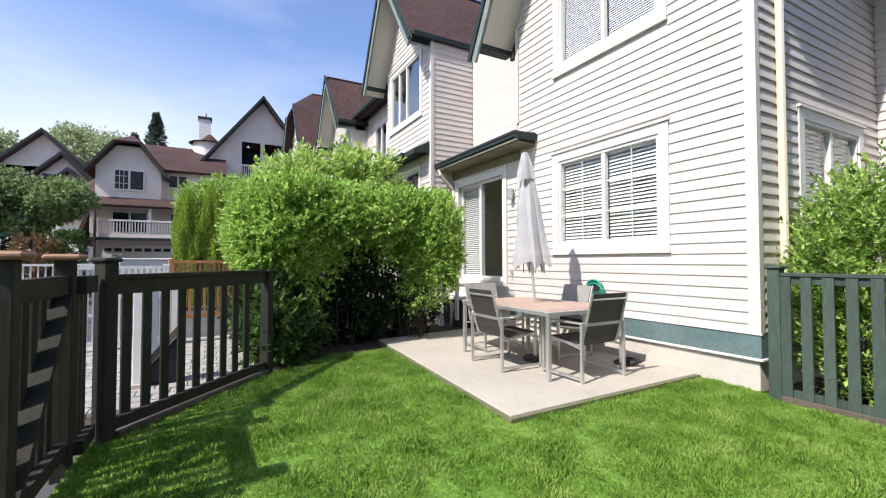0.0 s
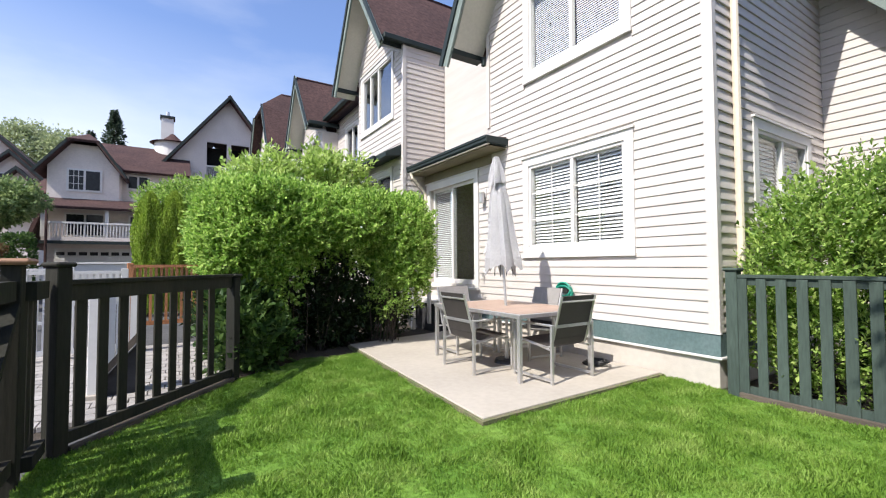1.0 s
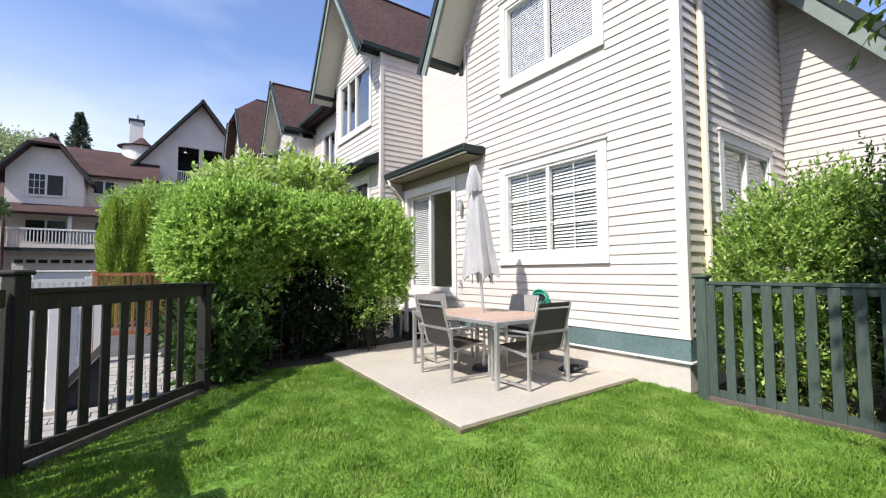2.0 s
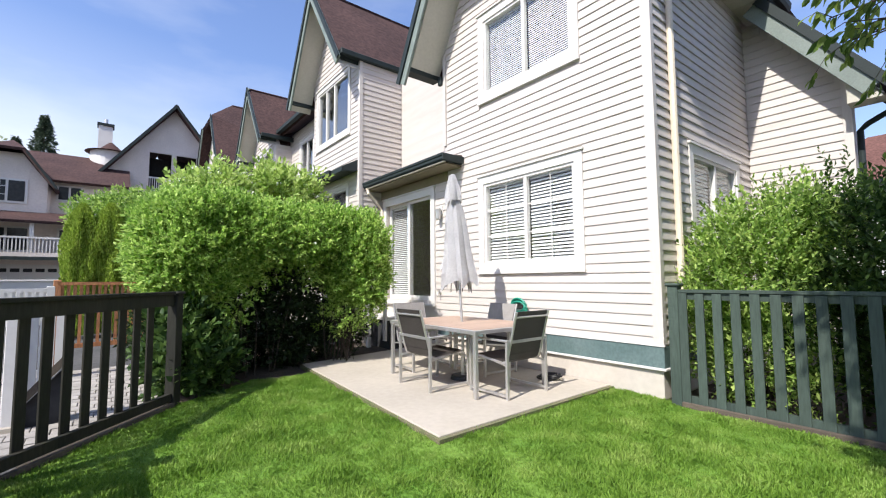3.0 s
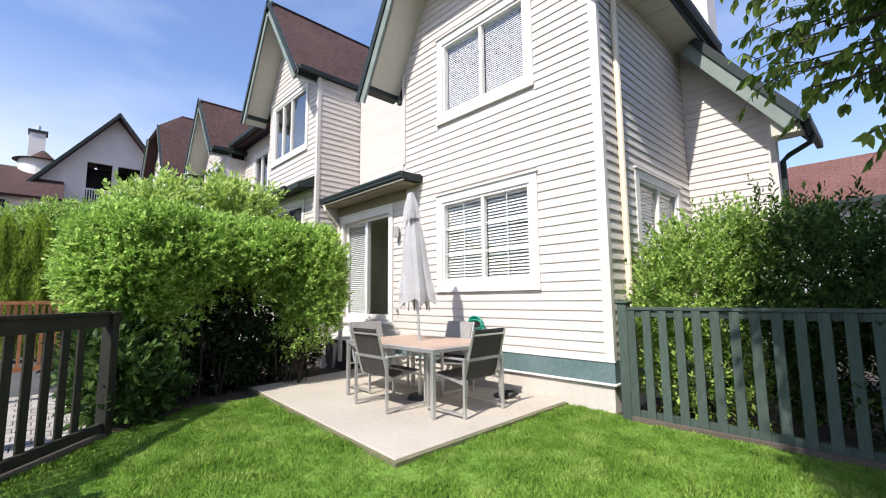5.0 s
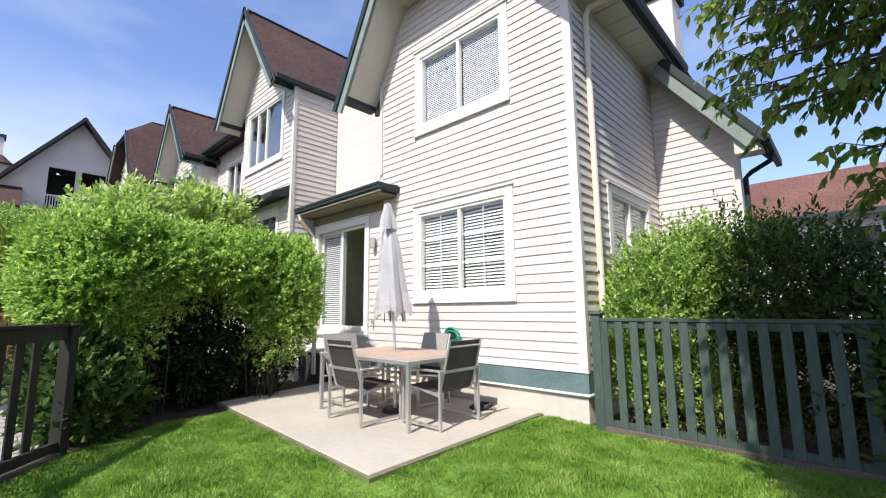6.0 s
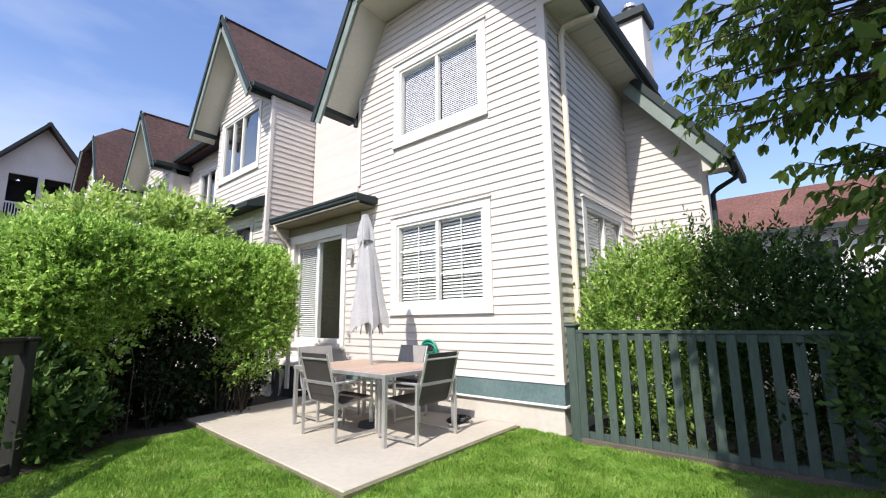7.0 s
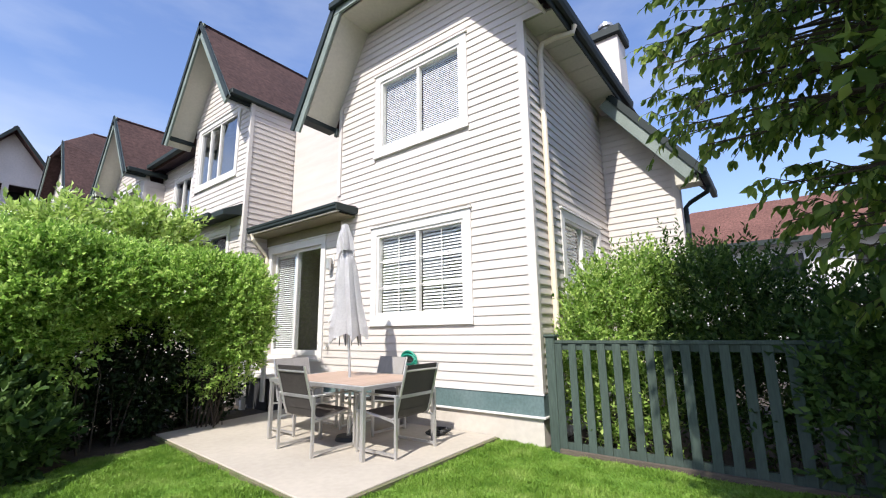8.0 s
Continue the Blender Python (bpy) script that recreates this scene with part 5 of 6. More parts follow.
part("spout", tube(bmesh.new(), [(0.0, 0, 0), (-0.06, 0, 0.0), (-0.08, 0, -0.04)], 0.012, 8), M["alu"], tap)
part("tap_handle", tube(bmesh.new(), [(-0.04, 0, 0.01), (-0.04, 0, 0.05)], 0.022, 8), M["alu"], tap)
# landing in front of the sliding door
deck = empty("door_landing", (4.45, 7.5, 0), "small raised landing with white posts below the patio door", "deck")
part("platform", B((0.0, 0.0, 0.56), (0.53, 1.16, 0.62)), M["white"], deck)
# near-black block put in for the shade below the landing
part("skirt", B((0.06, 0.05, -0.02), (0.52, 1.14, 0.555)), M["dim"], deck, "near-black fill standing for shade underneath")
for y in (0.08, 0.74):
    part("post", B((-0.045, y - 0.05, 0.16), (-0.001, y + 0.05, 1.02 if y < 0.5 else 0.80), 0.005), M["white"], deck)
part("hand_rail", B((-0.045, 0.131, 0.74), (-0.001, 1.16, 0.80)), M["white"], deck)
rail = empty("white_railing", (2.9, 8.0, 0), "white painted baluster railing behind the hedge", "railing")
part("top_rail", B((0, -0.03, 0.93), (1.35, 0.03, 0.98)), M["white"], rail)
part("bottom_rail", B((0, -0.02, 0.48), (1.35, 0.02, 0.53)), M["white"], rail)
bal = None
for i in range(13):
    if bal is None:
        bal = part("baluster", B((-0.015, -0.015, 0.531), (0.015, 0.015, 0.929)), M["white"], rail)
        o = bal
    else:
        o = new("baluster", bal.data)
        o.parent = rail
    o.location.x = 0.05 + i * 0.104
for x in (-0.04, 1.39):
    part("post", B((x - 0.04, -0.04, 0.0), (x + 0.04, 0.04, 1.05), 0.005), M["white"], rail)

# ---------------------------------------------------------------- beyond the side fence
def railing(name, label, a, b, z0, z1, n, material, thick=0.03):
    a, b = Vector((*a, 0)), Vector((*b, 0))
    d = b - a
    e = empty(name, a, label, "railing")
    e.rotation_euler.z = math.atan2(d.y, d.x)
    part("top_rail", B((0, -0.045, z1 - 0.05), (d.length, 0.045, z1)), material, e)
    part("bottom_rail", B((0, -0.03, z0 + 0.08), (d.length, 0.03, z0 + 0.15)), material, e)
    first = part("baluster", B((-thick / 2, -thick / 2, z0 + 0.151), (thick / 2, thick / 2, z1 - 0.051)), material, e)
    first.location.x = 0.06
    for i in range(1, n):
        o = new("baluster", first.data)
        o.parent = e
        o.location.x = 0.06 + (d.length - 0.12) * i / (n - 1)
    for x in (0.0, d.length):
        part("post", B((x - 0.045, -0.045, -0.1), (x + 0.045, 0.045, z1 + 0.03), 0.005), material, e)
    return e


railing("cedar_railing", "sunlit orange-brown cedar railing across the path", (-0.60, 9.0), (1.2, 9.2), 0.25, 1.37, 23, M["cedar"], 0.04)
railing("white_railing", "white baluster railing of the neighbouring terrace", (-1.75, 8.2), (-0.62, 8.3), 0.0, 1.28, 14, M["white"])
railing("white_railing", "white baluster railing farther along the path", (-4.6, 12.5), (-1.9, 12.6), 0.0, 1.3, 22, M["white"])
st = empty("stair_side", (-0.66, 5.66, 0), "white boarded stair side with a brown stringer beside the path", "stairs")
part("post", B((-0.05, -0.05, -0.05), (0.05, 0.05, 1.15), 0.005), M["white"], st)
part("foot", B((-0.075, -0.075, -0.055), (0.075, 0.075, 0.05), 0.01), M["concrete"], st)
for i in range(3):
    x0, x1 = 0.055 + i * 0.118, 0.165 + i * 0.118
    z0, z1 = 0.27 + 1.23 * (x0 - 0.055), 0.27 + 1.23 * (x1 - 0.055)
    part("board", P([(x0, 0, z0), (x1, 0, z1), (x1, 0, 1.12), (x0, 0, 1.12)], (0, 0.03, 0)), M["white"], st)
part("stringer", P([(0.055, -0.01, 0.17), (0.401, -0.01, 0.595), (0.401, -0.01, 0.692), (0.055, -0.01, 0.267)], (0, 0.05, 0)), M["timber"], st, "weathered brown stringer")
# near-black block put in for the shadow below the stair side
part("skirt", P([(0.06, 0.045, -0.05), (0.39, 0.045, -0.05), (0.39, 0.045, 0.55), (0.06, 0.045, 0.165)], (0, 0.2, 0)), M["dim"], st, "near-black fill standing for shade underneath")

# ---------------------------------------------------------------- far houses
def far_window(h, x, y, z, w, hh, n=2, grid=0):
    """A far window of n panes, the first ones, grid of them, with glazing bars."""
    f = part("window", B((x, y - 0.06, z), (x + w, y, z + hh)), M["white"], h)
    for i in range(n):
        a, pw = x + 0.09 + (w - 0.09) * i / n, (w - 0.09) / n - 0.09
        part("pane", B((a, y - 0.075, z + 0.09), (a + pw, y - 0.061, z + hh - 0.09)), M["pane_dark"], f)
        if i < grid:
            for k in (1, 2):
                part("glazing_bar", B((a + pw * k / 3 - 0.012, y - 0.085, z + 0.09), (a + pw * k / 3 + 0.012, y - 0.076, z + hh - 0.09)), M["white"], f)
                part("glazing_bar", B((a, y - 0.095, z + hh * k / 3 - 0.012), (a + pw, y - 0.086, z + hh * k / 3 + 0.012)), M["white"], f)


def rows(h, x0, x1, y, z0, z1, step=0.25):
    """Far lap siding as one part of thin courses."""
    bm = bmesh.new()
    z = z0
    while z < z1:
        prism(bm, [(x0, y, z), (x0, y - 0.03, z), (x0, y - 0.005, z + step), (x0, y, z + step)], (x1 - x0, 0, 0))
        z += step
    return bm


gh = empty("garage_house", (0, 0, 0), "grey three-storey house with a white garage door and balcony", "house")
part("lower_wall", B((-5.0, 26.6, -0.1), (0.6, 36, 4.35)), M["grey"], gh)
part("upper_wall", B((-5.0, 26.62, 4.35), (-2.3, 36, 6.2)), M["grey"], gh)
part("upper_link_wall", B((-2.3, 27.9, 4.35), (0.6, 36, 6.4)), M["grey"], gh)
part("gable_wall", P([(-5.0, 26.62, 6.2), (-2.3, 26.62, 6.2), (-3.1, 26.62, 7.2), (-4.2, 26.62, 7.2)], (0, 3, 0)), M["grey"], gh)
part("gable_roof", slab([(-5.45, 26.1, 5.75), (-4.25, 26.1, 7.35), (-3.65, 27.6, 8.0), (-3.65, 31, 8.0), (-5.45, 31, 5.75)], 0.15), M["shingle"], gh)
part("gable_roof", slab([(-1.95, 26.1, 5.75), (-1.95, 31, 5.75), (-3.65, 31, 8.0), (-3.65, 27.6, 8.0), (-3.05, 26.1, 7.35)], 0.15), M["shingle"], gh)
part("gable_clip", slab([(-4.25, 26.1, 7.35), (-3.05, 26.1, 7.35), (-3.65, 27.6, 8.0)], 0.12), M["shingle"], gh)
part("main_roof", slab([(-6.6, 27.4, 4.2), (-3.6, 31.5, 8.5), (0.8, 31.5, 8.5), (0.8, 27.4, 6.3), (-2.2, 27.4, 6.3)], 0.15), M["shingle"], gh)
for a, b in (((-5.45, 5.75), (-4.25, 7.35)), ((-1.95, 5.75), (-3.05, 7.35))):
    part("rake_board", P([(a[0], 26.06, a[1]), (b[0], 26.06, b[1]), (b[0], 26.06, b[1] - 0.18), (a[0], 26.06, a[1] - 0.18)], (0, 0.05, 0)), M["dark"], gh)
part("pent_roof", slab([(-5.4, 25.2, 4.05), (0.4, 25.2, 4.05), (0.4, 26.7, 4.6), (-5.4, 26.7, 4.6)], 0.12), M["shingle"], gh)
part("balcony_floor", B((-4.9, 25.3, 2.45), (-0.4, 26.6, 2.68)), M["grey"], gh)
part("balcony_fascia", B((-4.95, 25.24, 2.36), (-0.35, 25.295, 2.50)), M["dark"], gh)
part("downpipe", tube(bmesh.new(), [(-4.72, 25.22, 4.0), (-4.72, 25.22, 0.0)], 0.05, 6), M["shingle"], gh)
br = part("balcony_rail", B((-4.9, 25.3, 3.28), (-0.4, 25.38, 3.36)), M["white"], gh)
bal = None
for i in range(38):
    if bal is None:
        bal = part("baluster", B((-0.02, 25.32, 2.69), (0.02, 25.36, 3.279)), M["white"], br)
        o = bal
    else:
        o = new("baluster", bal.data)
        o.parent = br
    o.location.x = -4.86 + i * 0.119
for x in (-4.95, -2.7, -0.4):
    part("balcony_post", B((x, 25.4, 2.68), (x + 0.14, 25.54, 4.05)), M["white"], gh)
far_window(gh, -4.3, 26.62, 4.92, 1.34, 1.1, 2, grid=1)
far_window(gh, -2.1, 27.9, 5.35, 1.0, 0.8, 2)
far_window(gh, -4.35, 26.6, 2.75, 1.55, 1.15, 2)
far_window(gh, -1.9, 26.6, 2.75, 1.4, 1.15, 2)
gd = part("garage_door", B((-4.65, 26.5, -0.05), (-1.3, 26.599, 2.2)), M["white"], gh, "white panelled garage door")
for r in range(3):
    for k in range(8):
        part("panel", B((-4.6 + k * 0.41, 26.47, 0.08 + r * 0.58), (-4.26 + k * 0.41, 26.499, 0.55 + r * 0.58)), M["white"], gd)
for k in range(8):
    part("pane", B((-4.58 + k * 0.41, 26.47, 1.86), (-4.28 + k * 0.41, 26.499, 2.02)), M["dim"], gd)
part("side_lean_to", slab([(-5.75, 26.3, 2.2), (-5.02, 26.3, 4.6), (-5.02, 30, 4.6), (-5.75, 30, 2.2)], 0.15), M["shingle"], gh)

tg = empty("gable_house", (0, 0, 0), "tall grey house with a steep gable and balcony openings", "house")
GX, GY, GA = 2.9, 30.0, 11.8
holes = [(1.70, 2.80, 6.75, 9.0), (3.05, 4.1, 6.75, 9.0)]
wall("gable_wall", tg, (0, GY, 0), X, -Y, 0, 9.3, lambda z: -1.0 if z < 6.9 else GX - (GA - z) / 1.3, lambda z: 6.8 if z < 6.9 else GX + (GA - z) / 1.3, holes, M["grey"])
part("gable_tip", P([(GX - 1.92, GY, 9.3), (GX + 1.92, GY, 9.3), (GX, GY, GA)], (0, 0.2, 0)), M["grey"], tg)
part("courses", rows(tg, -0.9, 1.6, GY, 4.5, 7.2), M["grey"], tg)
part("room_back", B((-0.8, GY + 1.5, 0), (6.7, GY + 1.6, 9)), M["dim"], tg)
for s in (-1, 1):
    part("roof_slope", slab([(GX + s * 4.8, GY - 0.6, GA - 6.24 + 0.15), (GX, GY - 0.6, GA + 0.15), (GX, GY + 12, GA + 0.15), (GX + s * 4.8, GY + 12, GA - 6.24 + 0.15)], 0.15), M["shingle"], tg)
    part("rake_board", P([(GX + s * 4.8, GY - 0.64, GA - 6.24 + 0.15), (GX, GY - 0.64, GA + 0.15), (GX, GY - 0.64, GA - 0.08), (GX + s * 4.8, GY - 0.64, GA - 6.24 - 0.08)], (0, 0.05, 0)), M["dark"], tg)
for a in (1.75, 3.08):
    rr = part("balcony_rail", B((a - 0.05, GY - 0.05, 7.45), (a + 0.97, GY - 0.001, 7.53)), M["white"], tg)
    for k in range(9):
        part("baluster", B((a + k * 0.11, GY - 0.04, 6.62), (a + 0.04 + k * 0.11, GY - 0.003, 7.449)), M["white"], rr)
    part("balcony_sill", B((a - 0.08, GY - 0.08, 6.5), (a + 1.0, GY - 0.001, 6.6)), M["white"], tg)

tw = empty("round_turret", (-0.1, 31.5, 0), "round white stair turret with a low conical roof", "tower")
part("drum", tube(bmesh.new(), [(0, 0, 0), (0, 0, 8.9)], 0.95, 24), M["white"], tw)
part("cone", tube(bmesh.new(), [(0, 0, 8.9), (0, 0, 9.0), (0, 0, 9.55)], 1.2, 24, 0.1), M["shingle"], tw)
part("chimney", B((-0.65, 1.6, 6), (0.05, 2.3, 11.0)), M["white"], tw)
part("chimney_cap", B((-0.72, 1.53, 11.0), (0.12, 2.37, 11.15)), M["dark"], tw)
part("flue", tube(bmesh.new(), [(-0.3, 1.95, 11.15), (-0.3, 1.95, 11.5)], 0.1, 10), M["alu"], tw)

lh = empty("grey_house", (0, 0, 0), "grey house with stacked gables behind the trees", "house")
HY = 41.0
part("body", B((-13.0, HY, 0), (-8.0, HY + 8, 8.2)), M["grey"], lh)
for cx, z0, ap, hw, yy in ((-10.7, 8.2, 10.7, 2.5, HY), (-9.4, 7.4, 9.0, 1.6, HY - 0.8), (-8.9, 6.8, 7.8, 1.0, HY - 1.4)):
    part("gable", P([(cx - hw, yy, z0 - 2), (cx + hw, yy, z0 - 2), (cx + hw, yy, z0), (cx, yy, ap), (cx - hw, yy, z0)], (0, 1.0, 0)), M["grey"], lh)
    for s in (-1, 1):
        part("roof_slope", slab([(cx + s * (hw + 0.5), yy - 0.5, z0 - 0.35), (cx, yy - 0.5, ap + 0.25), (cx, yy + 5, ap + 0.25), (cx + s * (hw + 0.5), yy + 5, z0 - 0.35)], 0.25), M["shingle"], lh)
        part("rake_board", P([(cx + s * (hw + 0.5), yy - 0.55, z0 - 0.35), (cx, yy - 0.55, ap + 0.25), (cx, yy - 0.55, ap + 0.0), (cx + s * (hw + 0.5), yy - 0.55, z0 - 0.6)], (0, 0.05, 0)), M["dark"], lh)
far_window(lh, -10.6, HY - 0.82, 6.6, 1.3, 1.1, 2)
far_window(lh, -12.0, HY - 0.02, 6.6, 0.9, 1.1, 1)

rb = empty("red_roof_house", (0, 0, 0), "pale house with a long red-brown roof behind the shrubs", "house")
part("body", B((24.6, -12, 0), (32, 4.5, 5.5)), M["white"], rb)
part("roof_slope", slab([(24.0, -13, 5.2), (24.0, 5.2, 5.2), (27.0, 3.2, 7.7), (27.0, -13, 7.7)], 0.2), M["redshingle"], rb)
part("eave", B((23.9, -13, 5.0), (24.05, 5.2, 5.24)), M["dark"], rb)
for k, y in enumerate((2.2, -0.6, -3.4, -6.5)):
    ww = part("window", B((24.54, y - 0.7, 3.4), (24.599, y + 0.7, 4.7)), M["white"], rb)
    part("pane", B((24.52, y - 0.58, 3.52), (24.539, y + 0.58, 4.58)), M["pane_dark"], ww)

# play frame with a slide, far beyond the gate
ps = empty("play_slide", (-6.45, 22.0, 0), "green plastic slide on a small wooden play frame", "slide")
part("chute", bar(bmesh.new(), (-1.3, 0, 2.0), (0.08, 0, 2.55), 0.5, 0.16), M["slide"], ps)
for x in (0.12, 0.62):
    for y in (-0.4, 0.4):
        part("post", B((x - 0.04, y - 0.04, -0.06), (x + 0.04, y + 0.04, 2.9)), M["cap"], ps)
part("platform", B((0.05, -0.5, 2.2), (0.7, 0.5, 2.3)), M["cap"], ps)
part("guard_rail", B((0.06, -0.46, 2.62), (0.68, -0.42, 2.68)), M["white"], ps)
part("canopy", P([(0.0, -0.6, 2.88), (0.75, -0.6, 2.88), (0.62, -0.6, 3.22), (0.13, -0.6, 3.22)], (0, 1.2, 0)), M["slide"], ps)
drive_wall = empty("low_wall", (-2.3, 20.0, 0), "white painted low wall beside the far driveway", "wall")
part("wall_body", B((-0.95, -0.1, -0.06), (0.95, 0.1, 1.42), 0.01), M["white"], drive_wall)
part("coping", B((-1.0, -0.16, 1.421), (1.0, 0.16, 1.48), 0.01), M["white"], drive_wall)

# ---------------------------------------------------------------- planting
def shrub(name, label, balls, n, size, leaf, base, seed, rough=0.2, skin=0.4, cut_below=None, stem_r=0.02, n_stem=9, category="shrub", wide=0.5, group="", sprig=9, tuft=0.08, boxy=2.4):
    e = empty(name, base, label, category, group)
    o = Vector(base)
    loc = [(b[0] - o.x, b[1] - o.y, b[2] - o.z, *b[3:]) for b in balls]
    p, d = clump_points(loc, n, seed, rough, skin, None if cut_below is None else cut_below - o.z, sprig, tuft, boxy)
    foliage("leaves", p, size, leaf, e, normals=d * (1, 1, 0.6), wide=wide, seed=seed, flat=0.75, face=1.6)
    rng = random.Random(seed)
    tops = [Vector(b[:3]) + Vector((rng.uniform(-.5, .5) * b[3], rng.uniform(-.5, .5) * b[4], rng.uniform(0, .6) * b[5])) for b in loc for _ in range(max(1, n_stem // len(loc)))][:max(n_stem, 4)]
    for k, t in enumerate(tops):
        part("stem", stems(bmesh.new(), (t.x * 0.35, t.y * 0.35, 0), [t], stem_r, seed + k), M["stem"], e)
    return e


def bush(name, label, balls, n, size, leaf, base, seed, per=10, long=(0.10, 0.24), up=0.5, rough=0.2, skin=0.3, boxy=3.0, cut_below=None, wide=0.55, stem_r=0.014, n_stem=10, twigs=0, category="shrub"):
    """A bush of leafy shoots over stems that fork up into its crown."""
    e = empty(name, base, label, category)
    o = Vector(base)
    loc = [(b[0] - o.x, b[1] - o.y, b[2] - o.z, *b[3:]) for b in balls]
    pts, way, foot, tip = shoots(loc, n, seed, long, per, up, rough, skin, boxy, None if cut_below is None else cut_below - o.z)
    foliage("leaves", pts, size, leaf, e, normals=way, wide=wide, seed=seed, flat=0.22, face=1.2)
    if twigs:
        for a, b in list(zip(foot, tip))[::max(1, len(foot) // twigs)]:
            part("twig", tube(bmesh.new(), [a - (b - a) * 0.6, a, b], 0.004, 3, 0.0015), M["stem"], e)
    rng = random.Random(seed)
    for k in range(n_stem):
        b = rng.choice(loc)
        t = Vector(b[:3]) + Vector((rng.uniform(-.7, .7) * b[3], rng.uniform(-.7, .5) * b[4], rng.uniform(-.2, .5) * b[5]))
        part("stem", stems(bmesh.new(), (t.x * 0.45, t.y * 0.4, 0), [t], stem_r * rng.uniform(0.7, 1.3), seed + k), M["stem"], e)
    return e


def billow(balls, n, seed, low, size=(0.2, 0.36)):
    """The lumpy shoots that a clipped bush throws out between cuts: small balls about the skin of the large ones."""
    rng = random.Random(seed)
    out = [(*b[:3], *(0.86 * q for q in b[3:])) for b in balls]
    while len(out) < n:
        b = rng.choice(balls)
        d = Vector((rng.gauss(0, 1), rng.gauss(0, 1), rng.gauss(0.25, 1))).normalized()
        q = [b[i] + 0.8 * b[3 + i] * d[i] for i in range(3)]
        r = rng.uniform(*size)
        if q[2] > low:
            out.append((*q, r, r, r * 0.8))
    return out


bush("clipped_hedge", "large clipped hedge of small bright green leaves",
     [(0.80, 6.85, 1.90, 0.50, 0.60, 0.58), (1.22, 6.80, 1.95, 0.60, 0.60, 0.56), (1.75, 6.95, 2.06, 0.50, 0.58, 0.42), (0.70, 6.74, 1.48, 0.34, 0.40, 0.34), (1.05, 6.68, 1.42, 0.40, 0.36, 0.28)],
     8200, 0.056, M["leaf_hedge"], (1.1, 6.8, 0), 11, per=11, long=(0.08, 0.24), up=0.6, rough=0.30, skin=0.36, boxy=3.0, stem_r=0.019, n_stem=18)
bush("clipped_hedge", "rounded clipped hedge beside the patio door, thin shoots below",
     [(2.66, 6.78, 2.05, 0.58, 0.58, 0.40), (3.22, 6.68, 1.88, 0.54, 0.54, 0.56), (3.44, 6.66, 1.42, 0.38, 0.42, 0.44), (3.10, 6.62, 1.48, 0.26, 0.34, 0.30)],
     6200, 0.053, M["leaf_hedge"], (3.0, 6.9, 0), 12, per=11, long=(0.08, 0.22), up=0.55, rough=0.28, skin=0.38, boxy=2.8, cut_below=0.85, stem_r=0.011, n_stem=14)
bush("clipped_hedge", "bare lower shoots of the hedge beside the patio", [(3.3, 6.66, 0.95, 0.36, 0.36, 0.26), (3.1, 6.7, 0.75, 0.3, 0.3, 0.2)], 260, 0.055, M["leaf_hedge"], (3.1, 6.85, 0), 22, per=8, n_stem=9, stem_r=0.008, twigs=40)
bush("clipped_hedge", "sparse inner shoots of the hedge in shade", [(2.05, 6.85, 1.62, 0.34, 0.30, 0.20), (1.55, 6.7, 1.45, 0.30, 0.26, 0.28), (2.45, 6.75, 1.6, 0.22, 0.3, 0.26), (1.3, 6.6, 1.0, 0.26, 0.24, 0.3)], 330, 0.066, M["leaf_hedge"], (1.9, 6.9, 0), 27, per=9, long=(0.1, 0.3), up=0.1, rough=0.3, skin=0.7, boxy=2.2, n_stem=6, stem_r=0.012)
# leaf colour kept dark to carry the shade under the hedge's overhang
bush("leafy_perennial", "broad-leaved plant at the foot of the hedge, leaves darkened for shade", [(0.72, 6.40, 0.50, 0.34, 0.34, 0.5), (1.05, 6.55, 0.40, 0.30, 0.30, 0.4), (0.78, 6.02, 0.28, 0.30, 0.24, 0.30), (1.05, 6.12, 0.32, 0.26, 0.24, 0.32)],
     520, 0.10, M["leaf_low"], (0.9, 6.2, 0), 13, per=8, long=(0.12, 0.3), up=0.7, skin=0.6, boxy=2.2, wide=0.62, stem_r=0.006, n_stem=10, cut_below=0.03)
# added filler whose dark leaves stand for the shade in the hedge hollow
shrub("undergrowth", "added undergrowth behind the hedge stems, leaves darkened for shade", [(1.9, 7.4, 0.8, 0.8, 0.5, 0.9), (2.7, 7.5, 0.7, 0.7, 0.4, 0.8), (1.1, 7.3, 0.7, 0.8, 0.5, 0.8), (3.4, 7.6, 0.45, 0.5, 0.3, 0.5), (2.3, 7.1, 0.9, 0.35, 0.35, 0.8)], 20000, 0.09, M["leaf_shade"], (2.0, 7.5, 0), 19, skin=0.8, n_stem=8)
vb = bush("viburnum", "pale green shrub with white flower heads behind the hedge", billow([(1.75, 9.3, 2.65, 0.85, 0.9, 0.75), (2.75, 9.2, 2.75, 0.72, 0.7, 0.72), (3.2, 9.2, 2.9, 0.4, 0.5, 0.5)], 20, 8, 2.2, (0.25, 0.42)), 1500, 0.125, M["leaf_vib"], (2.2, 9.3, 0), 14, per=9, long=(0.18, 0.5), up=0.5, rough=0.3, skin=0.5, boxy=2.2, wide=0.5, n_stem=9, twigs=90)
p, d = clump_points([(-0.4, 0.0, 2.75, 0.98, 0.95, 0.9), (0.6, -0.15, 2.85, 0.85, 0.8, 0.82)], 120, 31, 0.3, 0.1)
heads = np.repeat(p, 14, axis=0) + np.random.default_rng(5).normal(size=(len(p) * 14, 3)) * (0.05, 0.05, 0.018)
foliage("flower_heads", heads, 0.035, M["petal"], vb, seed=6, wide=0.9)


